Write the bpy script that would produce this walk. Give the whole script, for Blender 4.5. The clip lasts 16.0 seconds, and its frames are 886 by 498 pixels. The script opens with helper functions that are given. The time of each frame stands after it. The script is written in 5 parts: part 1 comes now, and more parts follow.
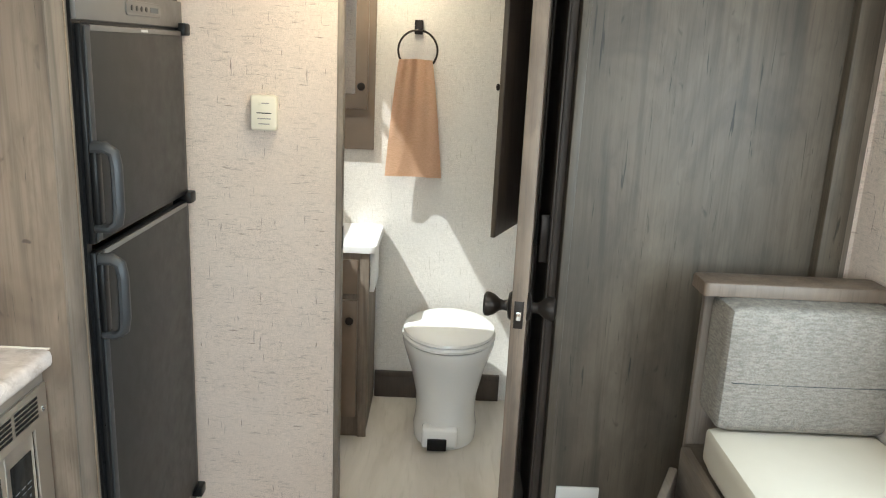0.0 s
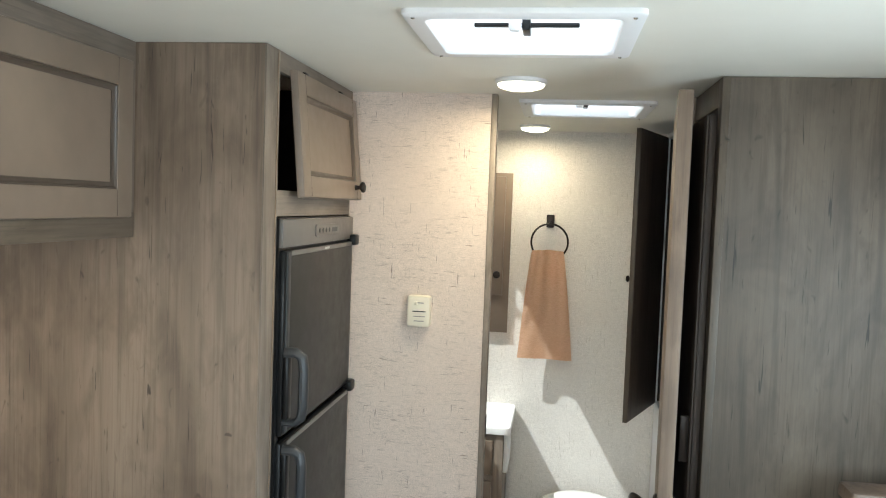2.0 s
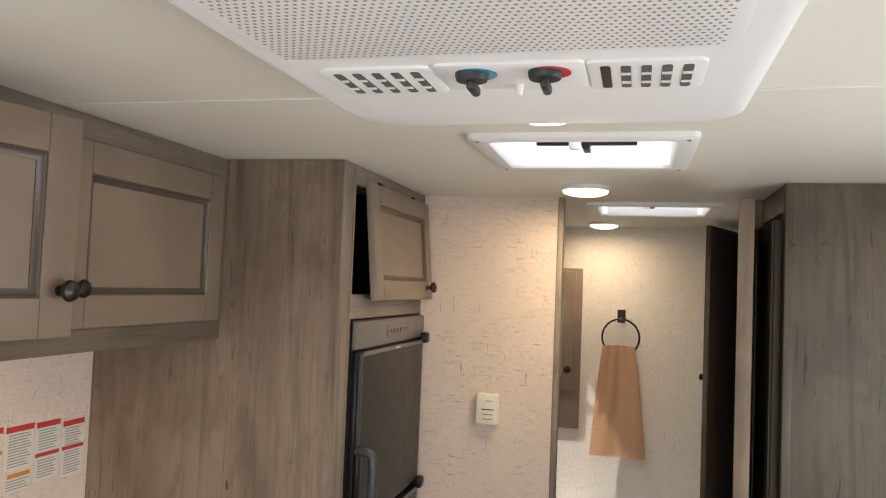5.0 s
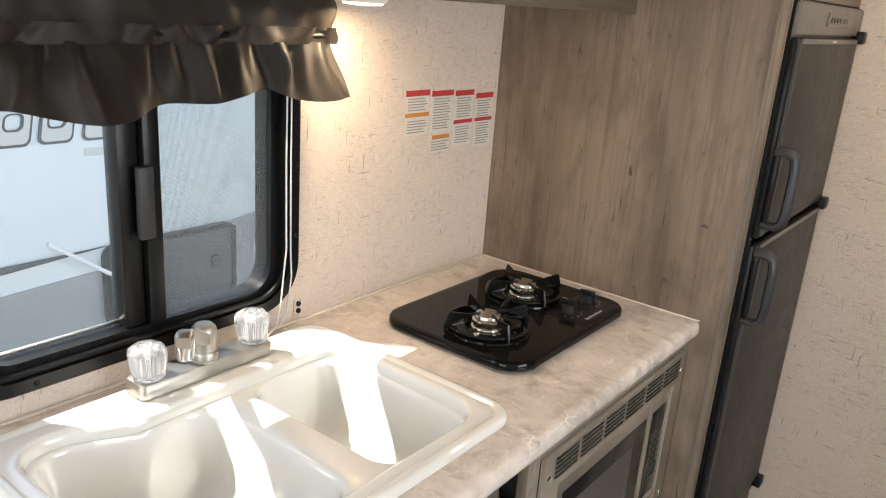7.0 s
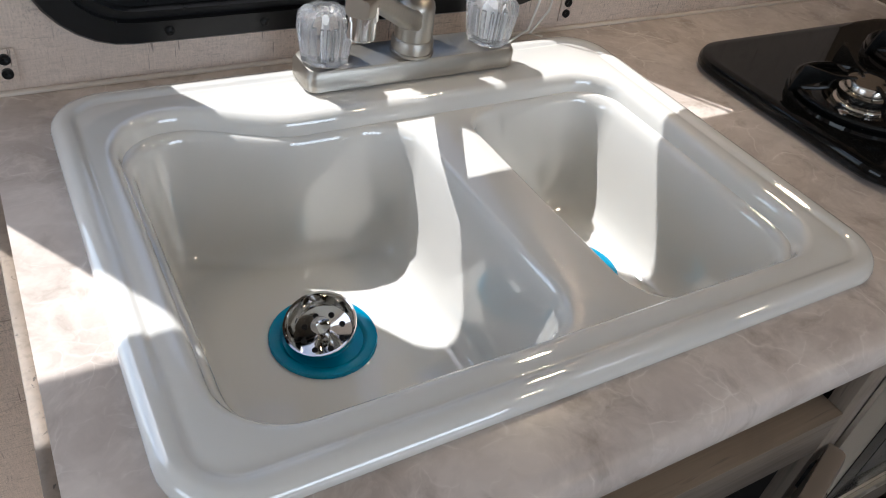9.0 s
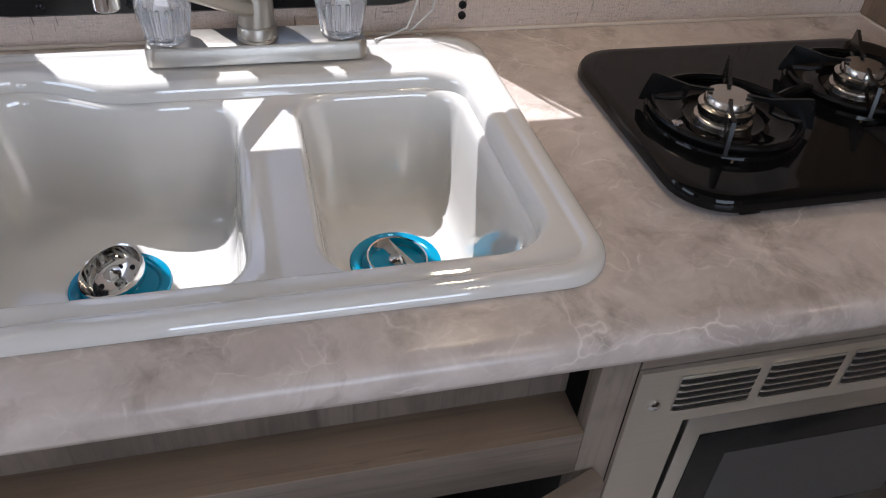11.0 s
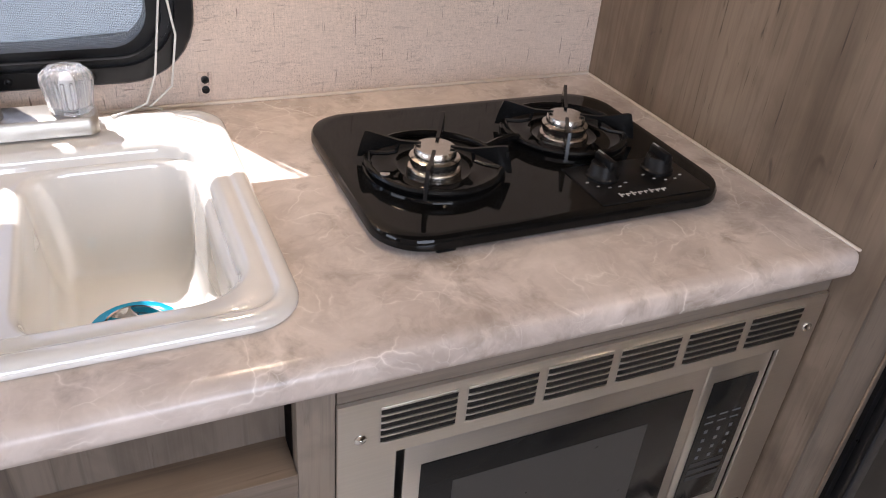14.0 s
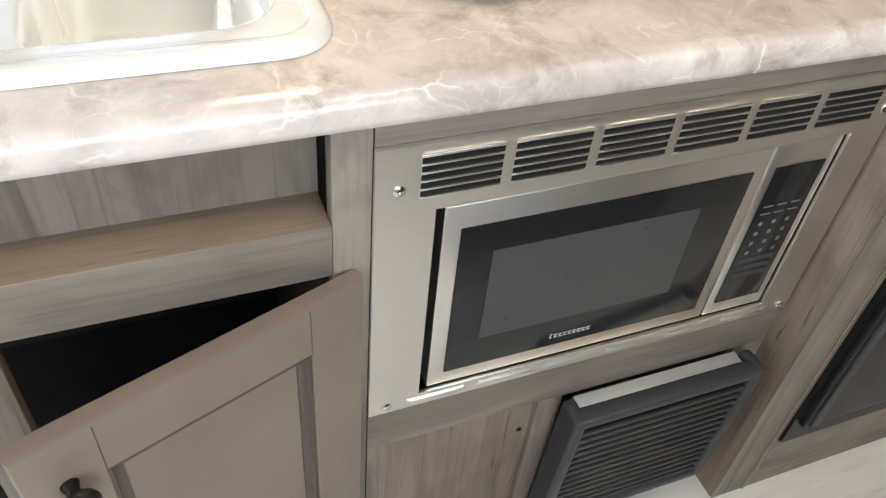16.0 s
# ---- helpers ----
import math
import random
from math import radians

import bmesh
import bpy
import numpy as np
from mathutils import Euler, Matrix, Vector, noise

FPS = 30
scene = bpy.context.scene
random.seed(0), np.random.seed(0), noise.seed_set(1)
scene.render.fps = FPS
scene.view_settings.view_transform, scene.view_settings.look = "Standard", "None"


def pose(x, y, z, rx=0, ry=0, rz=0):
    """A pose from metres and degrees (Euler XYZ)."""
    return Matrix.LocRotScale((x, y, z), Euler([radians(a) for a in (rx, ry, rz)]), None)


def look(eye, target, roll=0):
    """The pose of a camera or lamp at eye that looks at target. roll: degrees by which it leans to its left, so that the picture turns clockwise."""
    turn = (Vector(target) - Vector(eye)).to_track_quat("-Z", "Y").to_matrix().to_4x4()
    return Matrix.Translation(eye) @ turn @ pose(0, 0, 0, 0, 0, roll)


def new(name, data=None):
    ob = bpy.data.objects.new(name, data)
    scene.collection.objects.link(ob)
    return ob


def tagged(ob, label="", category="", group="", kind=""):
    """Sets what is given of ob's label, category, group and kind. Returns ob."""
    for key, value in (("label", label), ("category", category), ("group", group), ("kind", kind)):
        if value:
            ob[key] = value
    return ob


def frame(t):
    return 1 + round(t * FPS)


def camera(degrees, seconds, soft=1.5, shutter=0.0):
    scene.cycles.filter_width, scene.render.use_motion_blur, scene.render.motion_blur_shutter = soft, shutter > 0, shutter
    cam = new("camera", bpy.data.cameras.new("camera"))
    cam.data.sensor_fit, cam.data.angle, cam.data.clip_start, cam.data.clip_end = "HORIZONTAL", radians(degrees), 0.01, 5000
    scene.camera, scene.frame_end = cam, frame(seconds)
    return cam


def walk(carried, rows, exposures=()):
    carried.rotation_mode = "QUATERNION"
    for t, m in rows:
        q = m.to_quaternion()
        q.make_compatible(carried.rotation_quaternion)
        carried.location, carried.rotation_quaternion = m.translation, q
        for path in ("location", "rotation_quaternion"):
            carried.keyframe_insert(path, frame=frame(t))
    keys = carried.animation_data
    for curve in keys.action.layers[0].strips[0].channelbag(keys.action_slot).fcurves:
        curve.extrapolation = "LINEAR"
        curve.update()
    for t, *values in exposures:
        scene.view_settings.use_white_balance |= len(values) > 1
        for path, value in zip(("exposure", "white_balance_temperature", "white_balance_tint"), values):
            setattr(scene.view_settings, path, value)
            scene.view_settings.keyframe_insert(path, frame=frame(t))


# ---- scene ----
cam = camera(59.7, 16.0, soft=1.1)
PATH = [
    (0, (1.355, -1.423, 1.514), (1.372, 0.514, 1.017), 2.7),
    (0.5, (1.293, -1.46, 1.529), (1.22, 0.475, 1.025), 2.7),
    (1, (1.226, -1.522, 1.548), (1.151, 0.423, 1.09), 2.3),
    (1.5, (1.238, -1.572, 1.612), (1.083, 0.401, 1.321), 2.5),
    (2, (1.274, -1.597, 1.651), (0.985, 0.379, 1.538), 2.1),
    (2.5, (1.305, -1.621, 1.683), (0.973, 0.352, 1.708), 1.5),
    (3, (1.316, -1.635, 1.701), (0.99, 0.335, 1.811), 1.7),
    (5.5, (1.297, -1.668, 1.703), (0.657, 0.225, 1.774), 2.8),
    (6, (1.251, -1.671, 1.675), (0.388, 0.132, 1.603), 3.3),
    (6.5, (1.204, -1.663, 1.628), (0.149, 0.005, 1.302), 3.7),
    (7, (1.108, -1.642, 1.561), (-0.039, -0.125, 0.942), 4.3),
    (7.5, (0.906, -1.567, 1.455), (-0.264, -0.172, 0.627), 6.0),
    (8, (0.801, -1.488, 1.396), (-0.364, -0.237, 0.36), 8.4),
    (8.2, (0.784, -1.459, 1.381), (-0.396, -0.284, 0.274), 8.7),
    (10.3, (0.818, -1.109, 1.305), (-0.624, -0.611, 0.006), 6.8),
    (10.5, (0.856, -1.07, 1.305), (-0.606, -0.613, 0.019), 5.5),
    (11, (0.991, -0.946, 1.351), (-0.5, -0.507, 0.092), 4.5),
    (11.5, (1.055, -0.878, 1.396), (-0.481, -0.324, 0.242), 3.7),
    (12, (1.082, -0.84, 1.42), (-0.474, -0.162, 0.362), 4.0),
    (12.5, (1.086, -0.816, 1.439), (-0.479, -0.087, 0.43), 5.3),
    (13, (1.079, -0.809, 1.444), (-0.502, -0.07, 0.467), 6.1),
    (13.5, (1.079, -0.804, 1.431), (-0.498, -0.065, 0.447), 6.1),
    (14, (1.097, -0.787, 1.364), (-0.418, -0.049, 0.287), 5.2),
    (14.5, (1.105, -0.775, 1.304), (-0.315, -0.03, 0.109), 5.3),
    (15, (1.113, -0.774, 1.262), (-0.239, -0.052, -0.023), 5.3),
    (15.5, (1.11, -0.782, 1.244), (-0.209, -0.097, -0.093), 5.0),
    (16, (1.106, -0.803, 1.234), (-0.226, -0.177, -0.12), 6.3),
]
EXPOSURE = [
    (0.0, 1.82, 6000, 0), (1.0, 1.84, 5850, 2), (2.0, 1.6, 5900, 0), (2.5, 1.43, 6500, 7), (3.0, 1.28, 6700, 10), (5.5, 1.14, 6900, 11), (6.0, 1.15, 6750, 10), (6.5, 1.34, 5800, -1),
    (7.0, 1.35, 6700, 9), (7.5, 0.97, 7100, 13), (8.0, 0.62, 6600, 10), (10.5, -0.13, 5900, 12), (11.0, 0.22, 5900, 15), (11.5, 0.45, 6000, 15), (12.5, 0.80, 6300, 18),
    (14.0, 1.05, 6300, 19), (14.5, 1.36, 6400, 19), (15.0, 1.58, 6300, 13), (15.5, 1.72, 6200, 7), (16.0, 1.80, 6100, 6)]
walk(cam, [(t, look(eye, target, roll)) for t, eye, target, roll in PATH], EXPOSURE)

# ---- light ----
SUN_EL, SUN_AZ = 56.5, 30.5          # degrees up; light runs towards +x, turned towards +y
world = bpy.data.worlds.new("sky_world")
scene.world = world
world.use_nodes = True
sky_node = world.node_tree.nodes.new("ShaderNodeTexSky")
sky_node.sky_type = "NISHITA"
sky_node.sun_disc = False
sky_node.sun_elevation = radians(SUN_EL)
sky_node.sun_rotation = radians(270 - SUN_AZ)
world.node_tree.nodes["Background"].inputs["Strength"].default_value = 0.15
world.node_tree.links.new(sky_node.outputs[0], world.node_tree.nodes["Background"].inputs["Color"])
sun_data = bpy.data.lights.new("sun", "SUN")
sun_data.energy, sun_data.angle, sun_data.color = 5.0, radians(0.5), (1.0, 0.96, 0.9)
sun = new("sun", sun_data)
sun_dir = Vector((math.cos(radians(SUN_EL)) * math.cos(radians(SUN_AZ)), math.cos(radians(SUN_EL)) * math.sin(radians(SUN_AZ)), -math.sin(radians(SUN_EL))))
sun.matrix_world = Matrix.Translation((-3, -2, 6)) @ sun_dir.to_track_quat("-Z", "Y").to_matrix().to_4x4()


def area(name, at, aim, w, h, watts, color=(1, 1, 1)):
    d = bpy.data.lights.new(name, "AREA")
    d.shape, d.size, d.size_y, d.energy, d.color = "RECTANGLE", w, h, watts, color
    o = new(name, d)
    o.matrix_world = look(at, aim)
    return o


def disc_light(name, at, r, watts, color):
    d = bpy.data.lights.new(name, "AREA")
    d.shape, d.size, d.energy, d.color = "DISK", 2 * r, watts, color
    o = new(name, d)
    o.matrix_world = look(at, (at[0], at[1] + 0.0001, at[2] - 1))
    return o


# behind the walk: entry door daylight, added fill at unseen dinette and back windows
area("entry_daylight", (-0.10, -1.80, 0.95), (1, -1.80, 0.8), 0.6, 1.5, 4.2, (0.78, 0.89, 1.0))
area("dinette_fill", (2.36, -0.75, 1.35), (1, -0.72, 0.95), 1.1, 0.6, 8.0, (0.86, 0.93, 1.0))
area("rear_fill", (1.1, -3.24, 1.4), (1.1, 0, 1.2), 1.2, 0.6, 6, (0.88, 0.94, 1.0))
LAMP = (1.0, 0.78, 0.52)
disc_light("ceiling_lamp_glow", (1.165, 0.45, 1.955), 0.06, 1.4, LAMP)
disc_light("bath_lamp_glow", (1.17, 1.55, 1.955), 0.05, 0.95, LAMP)
disc_light("aisle_lamp_glow", (1.155, -0.412, 1.968), 0.04, 0.7, LAMP)
disc_light("cabinet_lamp_glow", (0.12, -0.62, 1.530), 0.035, 0.8, LAMP)


# ---- materials ----
def mat(name, color=(0.5, 0.5, 0.5), rough=0.5, metal=0.0, spec=0.5):
    m = bpy.data.materials.new(name)
    m.use_nodes = True
    b = m.node_tree.nodes["Principled BSDF"]
    b.inputs["Base Color"].default_value = (*color, 1)
    b.inputs["Roughness"].default_value = rough
    b.inputs["Metallic"].default_value = metal
    b.inputs["Specular IOR Level"].default_value = spec
    return m


class Graph:
    """Small helper to wire nodes of one material."""
    def __init__(self, m):
        self.t = m.node_tree
        self.b = self.t.nodes["Principled BSDF"]
        self.co = self.t.nodes.new("ShaderNodeTexCoord").outputs["Object"]

    def n(self, kind, **values):
        node = self.t.nodes.new(kind)
        for k, v in values.items():
            node.inputs[k.replace("_", " ")].default_value = v
        return node

    def link(self, a, b):
        self.t.links.new(a, b)

    def scaled(self, s, rot=(0, 0, 0), co=None):
        m = self.n("ShaderNodeMapping", Scale=s, Rotation=[radians(r) for r in rot])
        self.link(co or self.co, m.inputs["Vector"])
        return m.outputs[0]

    def noise(self, scale, detail=4.0, rough=0.55, s=(1, 1, 1), distort=0.0, co=None):
        node = self.n("ShaderNodeTexNoise", Scale=scale, Detail=detail, Roughness=rough, Distortion=distort)
        self.link(self.scaled(s, co=co), node.inputs["Vector"])
        return node.outputs[0]

    def ramp(self, fac, stops):
        r = self.t.nodes.new("ShaderNodeValToRGB")
        e = r.color_ramp.elements
        while len(e) < len(stops):
            e.new(0.5)
        for el, (p, c) in zip(e, stops):
            el.position = p
            el.color = (*c, 1) if len(c) == 3 else c
        self.link(fac, r.inputs[0])
        return r.outputs[0]

    def mix(self, a, b, fac, how="MIX"):
        x = self.t.nodes.new("ShaderNodeMix")
        x.data_type, x.blend_type = "RGBA", how
        for s, v in ((x.inputs["A"], a), (x.inputs["B"], b), (x.inputs["Factor"], fac)):
            if isinstance(v, (int, float)):
                s.default_value = v
            elif isinstance(v, tuple):
                s.default_value = (*v, 1)
            else:
                self.link(v, s)
        return x.outputs["Result"]

    def math(self, op, a, b=0.0):
        x = self.t.nodes.new("ShaderNodeMath")
        x.operation = op
        for s, v in zip(x.inputs, (a, b)):
            if isinstance(v, (int, float)):
                s.default_value = v
            else:
                self.link(v, s)
        return x.outputs[0]

    def bump(self, h, strength=0.2, dist=0.002):
        x = self.n("ShaderNodeBump", Strength=strength, Distance=dist)
        self.link(h, x.inputs["Height"])
        self.link(x.outputs[0], self.b.inputs["Normal"])

    def color(self, c):
        self.link(c, self.b.inputs["Base Color"])

    def rough(self, fac, lo, hi):
        x = self.n("ShaderNodeMapRange", To_Min=lo, To_Max=hi)
        self.link(fac, x.inputs["Value"])
        self.link(x.outputs[0], self.b.inputs["Roughness"])


W3 = (1, 1, 1)
B3 = (0, 0, 0)


def wood(name, light, dark, along="z", rough=0.5, knots=True, fine=1.0):
    """Printed grey-brown wood: broad soft boards, fine grain, curved growth lines, short cracks and small knots."""
    m = mat(name, light, rough)
    g = Graph(m)

    def st(k):
        return {"x": (k, 1, 1), "y": (1, k, 1), "z": (1, 1, k)}[along]
    mid = tuple(0.5 * (a + c) for a, c in zip(light, dark))
    band = g.noise(9 * fine, 3, 0.5, st(0.10), 0.3)
    c = g.mix(tuple(0.45 * a + 0.55 * b for a, b in zip(light, dark)), light, g.ramp(band, [(0.32, B3), (0.66, W3)]))
    blot = g.noise(5.5, 4, 0.6, st(0.45), 0.8)
    c = g.mix(c, tuple(0.35 * a + 0.65 * b for a, b in zip(mid, dark)), g.ramp(blot, [(0.42, B3), (0.66, (0.85, 0.85, 0.85))]))
    mot = g.noise(22, 4, 0.6, st(0.35), 0.6)
    c = g.mix(c, dark, g.ramp(mot, [(0.48, B3), (0.70, (0.5, 0.5, 0.5))]))
    wave = g.n("ShaderNodeTexWave", Scale=5.0 * fine, Distortion=9.0, Detail=2.5, Detail_Scale=0.9, Detail_Roughness=0.55)
    wave.wave_type, wave.bands_direction = "BANDS", "DIAGONAL"
    g.link(g.scaled(st(0.075)), wave.inputs["Vector"])
    growth = g.ramp(wave.outputs["Fac"], [(0.0, (0.5, 0.5, 0.5)), (0.16, B3)])
    gmask = g.ramp(g.noise(7, 2, 0.5, st(0.3)), [(0.42, B3), (0.62, W3)])
    c = g.mix(c, tuple(v * 0.6 for v in dark), g.mix(B3, growth, gmask))
    grain = g.noise(150 * fine, 4, 0.6, st(0.022), 0.2)
    c = g.mix(c, tuple(v * 0.62 for v in dark), g.ramp(grain, [(0.50, B3), (0.72, (0.34, 0.34, 0.34))]))
    pale = g.noise(210 * fine, 3, 0.6, st(0.03), 0.1)
    c = g.mix(c, tuple(min(1, v * 1.18) for v in light), g.ramp(pale, [(0.52, B3), (0.72, (0.18, 0.18, 0.18))]))
    crack = g.noise(120 * fine, 3, 0.55, st(0.05), 0.9)
    c = g.mix(c, tuple(v * 0.34 for v in dark), g.ramp(crack, [(0.655, B3), (0.71, (0.85, 0.85, 0.85) if knots else (0.3, 0.3, 0.3))]))
    if knots:
        kn = g.noise(30, 2, 0.4, st(0.5), 1.2)
        c = g.mix(c, tuple(v * 0.42 for v in dark), g.ramp(kn, [(0.70, B3), (0.80, (0.7, 0.7, 0.7))]))
    g.color(c)
    g.rough(grain, rough - 0.08, rough + 0.12)
    g.bump(grain, 0.10, 0.0008)
    return m


def linen(name, base, fleck, along="z"):
    """Woven vinyl wall covering: fine crossed threads, faint specks, sparse long slubs."""
    m = mat(name, base, 0.75)
    g = Graph(m)
    v = g.noise(560, 3, 0.7, (1, 1, 0.10), 0.3)
    h = g.noise(560, 3, 0.7, (0.10, 0.10, 1), 0.3)
    weave = g.math("MULTIPLY", g.ramp(v, [(0.36, B3), (0.66, W3)]), 0.5)
    weave = g.math("ADD", weave, g.math("MULTIPLY", g.ramp(h, [(0.36, B3), (0.66, W3)]), 0.5))
    c = g.mix(tuple(x * 0.76 for x in base), tuple(min(1, x * 1.08) for x in base), weave)
    soft = tuple(0.55 * f + 0.45 * x * 0.7 for f, x in zip(fleck, base))
    patch = g.ramp(g.noise(9, 3, 0.55), [(0.40, (0.35, 0.35, 0.35)), (0.66, W3)])
    speck = g.ramp(g.noise(430, 4, 0.75, (1, 1, 0.7), 0.3), [(0.525, B3), (0.64, (0.9, 0.9, 0.9))])
    c = g.mix(c, soft, g.mix(B3, speck, patch))
    dash = g.ramp(g.noise(200, 3, 0.6, (0.16, 0.16, 1.0), 0.2), [(0.58, B3), (0.68, (0.65, 0.65, 0.65))])
    c = g.mix(c, soft, g.mix(B3, dash, patch))
    slub = g.noise(190, 3, 0.55, (1, 1, 0.075), 0.15)
    c = g.mix(c, fleck, g.ramp(slub, [(0.655, B3), (0.70, (0.8, 0.8, 0.8))]))
    hs = g.noise(190, 3, 0.55, (0.085, 0.085, 1.0), 0.15)
    c = g.mix(c, tuple(min(1, f * 1.3) for f in fleck), g.ramp(hs, [(0.675, B3), (0.715, (0.7, 0.7, 0.7))]))
    big = g.noise(5, 3, 0.5)
    c = g.mix(c, tuple(x * 0.86 for x in base), g.ramp(big, [(0.45, B3), (0.75, (0.5, 0.5, 0.5))]))
    g.color(c)
    g.bump(weave, 0.22, 0.0008)
    return m


def plain(name, color, rough, metal=0.0, vary=0.08, scale=6, bump=0.0, spec=0.5, bscale=300):
    """Painted, moulded or metal surface with slight unevenness."""
    m = mat(name, color, rough, metal, spec)
    g = Graph(m)
    a = g.noise(scale, 5, 0.6)
    g.color(g.mix(tuple(c * (1 - vary) for c in color), tuple(min(1, c * (1 + vary)) for c in color), a))
    g.rough(g.noise(scale * 5, 4, 0.6), max(0.02, rough * 0.75), min(1, rough * 1.3))
    if bump:
        g.bump(g.noise(bscale, 3, 0.6), bump, 0.001)
    return m


def brushed(name, color, rough, along):
    m = mat(name, color, rough, 1.0)
    g = Graph(m)
    st = {"x": (0.01, 1, 1), "y": (1, 0.01, 1), "z": (1, 1, 0.01)}[along]
    a = g.noise(420, 3, 0.6, st)
    g.color(g.mix(tuple(c * 0.9 for c in color), tuple(min(1, c * 1.06) for c in color), a))
    g.rough(a, rough * 0.8, rough * 1.35)
    g.bump(a, 0.05, 0.0005)
    return m


def marble(name):
    """Laminate worktop: greyed pink-beige cloud pattern with pale broken veins."""
    m = mat(name, (0.5, 0.43, 0.38), 0.3)
    g = Graph(m)
    warp = g.n("ShaderNodeVectorMath")
    warp.operation = "MULTIPLY_ADD"
    wn = g.t.nodes.new("ShaderNodeTexNoise")
    wn.inputs["Scale"].default_value = 9
    wn.inputs["Detail"].default_value = 4
    g.link(g.co, wn.inputs["Vector"])
    g.link(wn.outputs["Color"], warp.inputs[0])
    warp.inputs[1].default_value = (0.10, 0.10, 0.10)
    g.link(g.co, warp.inputs[2])
    wco = warp.outputs[0]
    cloud = g.noise(8, 6, 0.62, co=wco)
    dark = g.noise(15, 5, 0.62, co=wco)
    fog = g.noise(34, 5, 0.65, co=wco)
    c = g.mix((0.46, 0.39, 0.345), (0.68, 0.595, 0.54), g.ramp(cloud, [(0.34, B3), (0.62, W3)]))
    c = g.mix(c, (0.33, 0.27, 0.225), g.ramp(dark, [(0.53, B3), (0.70, (0.75, 0.75, 0.75))]))
    c = g.mix(c, (0.76, 0.68, 0.62), g.ramp(fog, [(0.50, B3), (0.70, (0.5, 0.5, 0.5))]))
    for k, (sc, th, amt) in enumerate(((8, 0.018, 0.8), (17, 0.036, 0.65), (38, 0.05, 0.35))):
        vo = g.t.nodes.new("ShaderNodeTexVoronoi")
        vo.feature = "DISTANCE_TO_EDGE"
        vo.inputs["Scale"].default_value = sc
        g.link(wco, vo.inputs["Vector"])
        line = g.ramp(vo.outputs["Distance"], [(0.0, (amt, amt, amt)), (th * 0.35, (0.35 * amt, 0.35 * amt, 0.35 * amt)), (th, B3)])
        mask = g.ramp(g.noise(11 + 5 * k, 4, 0.6, (1, 1, 1.0 + 0.2 * k)), [(0.51, B3), (0.63, W3)])
        c = g.mix(c, (0.84, 0.77, 0.71), g.mix(B3, line, mask))
    g.color(c)
    g.rough(cloud, 0.17, 0.30)
    g.bump(g.noise(500, 2), 0.03, 0.0004)
    return m


def glass(name, color=(1, 1, 1), rough=0.0, alpha=1.0):
    m = mat(name, color, rough)
    b = m.node_tree.nodes["Principled BSDF"]
    b.inputs["Transmission Weight"].default_value = 0.87
    b.inputs["IOR"].default_value = 1.45
    return m


def pane_mat(name, tint, alpha):
    """Thin window pane: mostly clear, with a gloss."""
    m = mat(name, tint, 0.03)
    m.node_tree.nodes["Principled BSDF"].inputs["Alpha"].default_value = alpha
    return m


def glow(name, color, strength):
    m = mat(name, color, 0.4)
    b = m.node_tree.nodes["Principled BSDF"]
    b.inputs["Emission Color"].default_value = (*color, 1)
    b.inputs["Emission Strength"].default_value = strength
    return m


def screen_mesh(name, color, pitch):
    """Woven insect screen: crossed threads with open holes."""
    m = mat(name, color, 0.5)
    g = Graph(m)
    sep = g.t.nodes.new("ShaderNodeSeparateXYZ")
    g.link(g.co, sep.inputs[0])
    lines = [g.math("LESS_THAN", g.math("FRACT", g.math("MULTIPLY", sep.outputs[k], 1.0 / pitch)), 0.17) for k in (1, 2)]
    g.link(g.math("ADD", g.math("MULTIPLY", g.math("MAXIMUM", lines[0], lines[1]), 0.36), 0.10), g.b.inputs["Alpha"])
    return m


def fabric(name, light, dark, scale=260):
    m = mat(name, light, 0.9)
    g = Graph(m)
    a = g.noise(scale, 3, 0.7)
    h = g.noise(scale * 0.8, 3, 0.6, (0.25, 0.25, 1))
    c = g.mix(dark, light, g.ramp(g.math("MULTIPLY", g.math("ADD", a, h), 0.5), [(0.40, B3), (0.60, W3)]))
    g.color(g.mix(c, dark, g.ramp(g.noise(14, 3), [(0.5, B3), (0.8, (0.4, 0.4, 0.4))])))
    g.bump(a, 0.5, 0.002)
    return m


def planks(name):
    """Pale wood-look vinyl floor."""
    m = mat(name, (0.5, 0.47, 0.43), 0.35)
    g = Graph(m)
    a = g.noise(5, 4, 0.6, (1, 0.25, 1), 0.5)
    b = g.noise(60, 4, 0.6, (1, 0.08, 1), 0.6)
    c = g.mix((0.52, 0.478, 0.425), (0.71, 0.667, 0.61), g.ramp(a, [(0.35, B3), (0.68, W3)]))
    c = g.mix(c, (0.40, 0.36, 0.31), g.ramp(b, [(0.55, B3), (0.8, (0.5, 0.5, 0.5))]))
    g.color(c)
    g.bump(b, 0.08, 0.001)
    return m


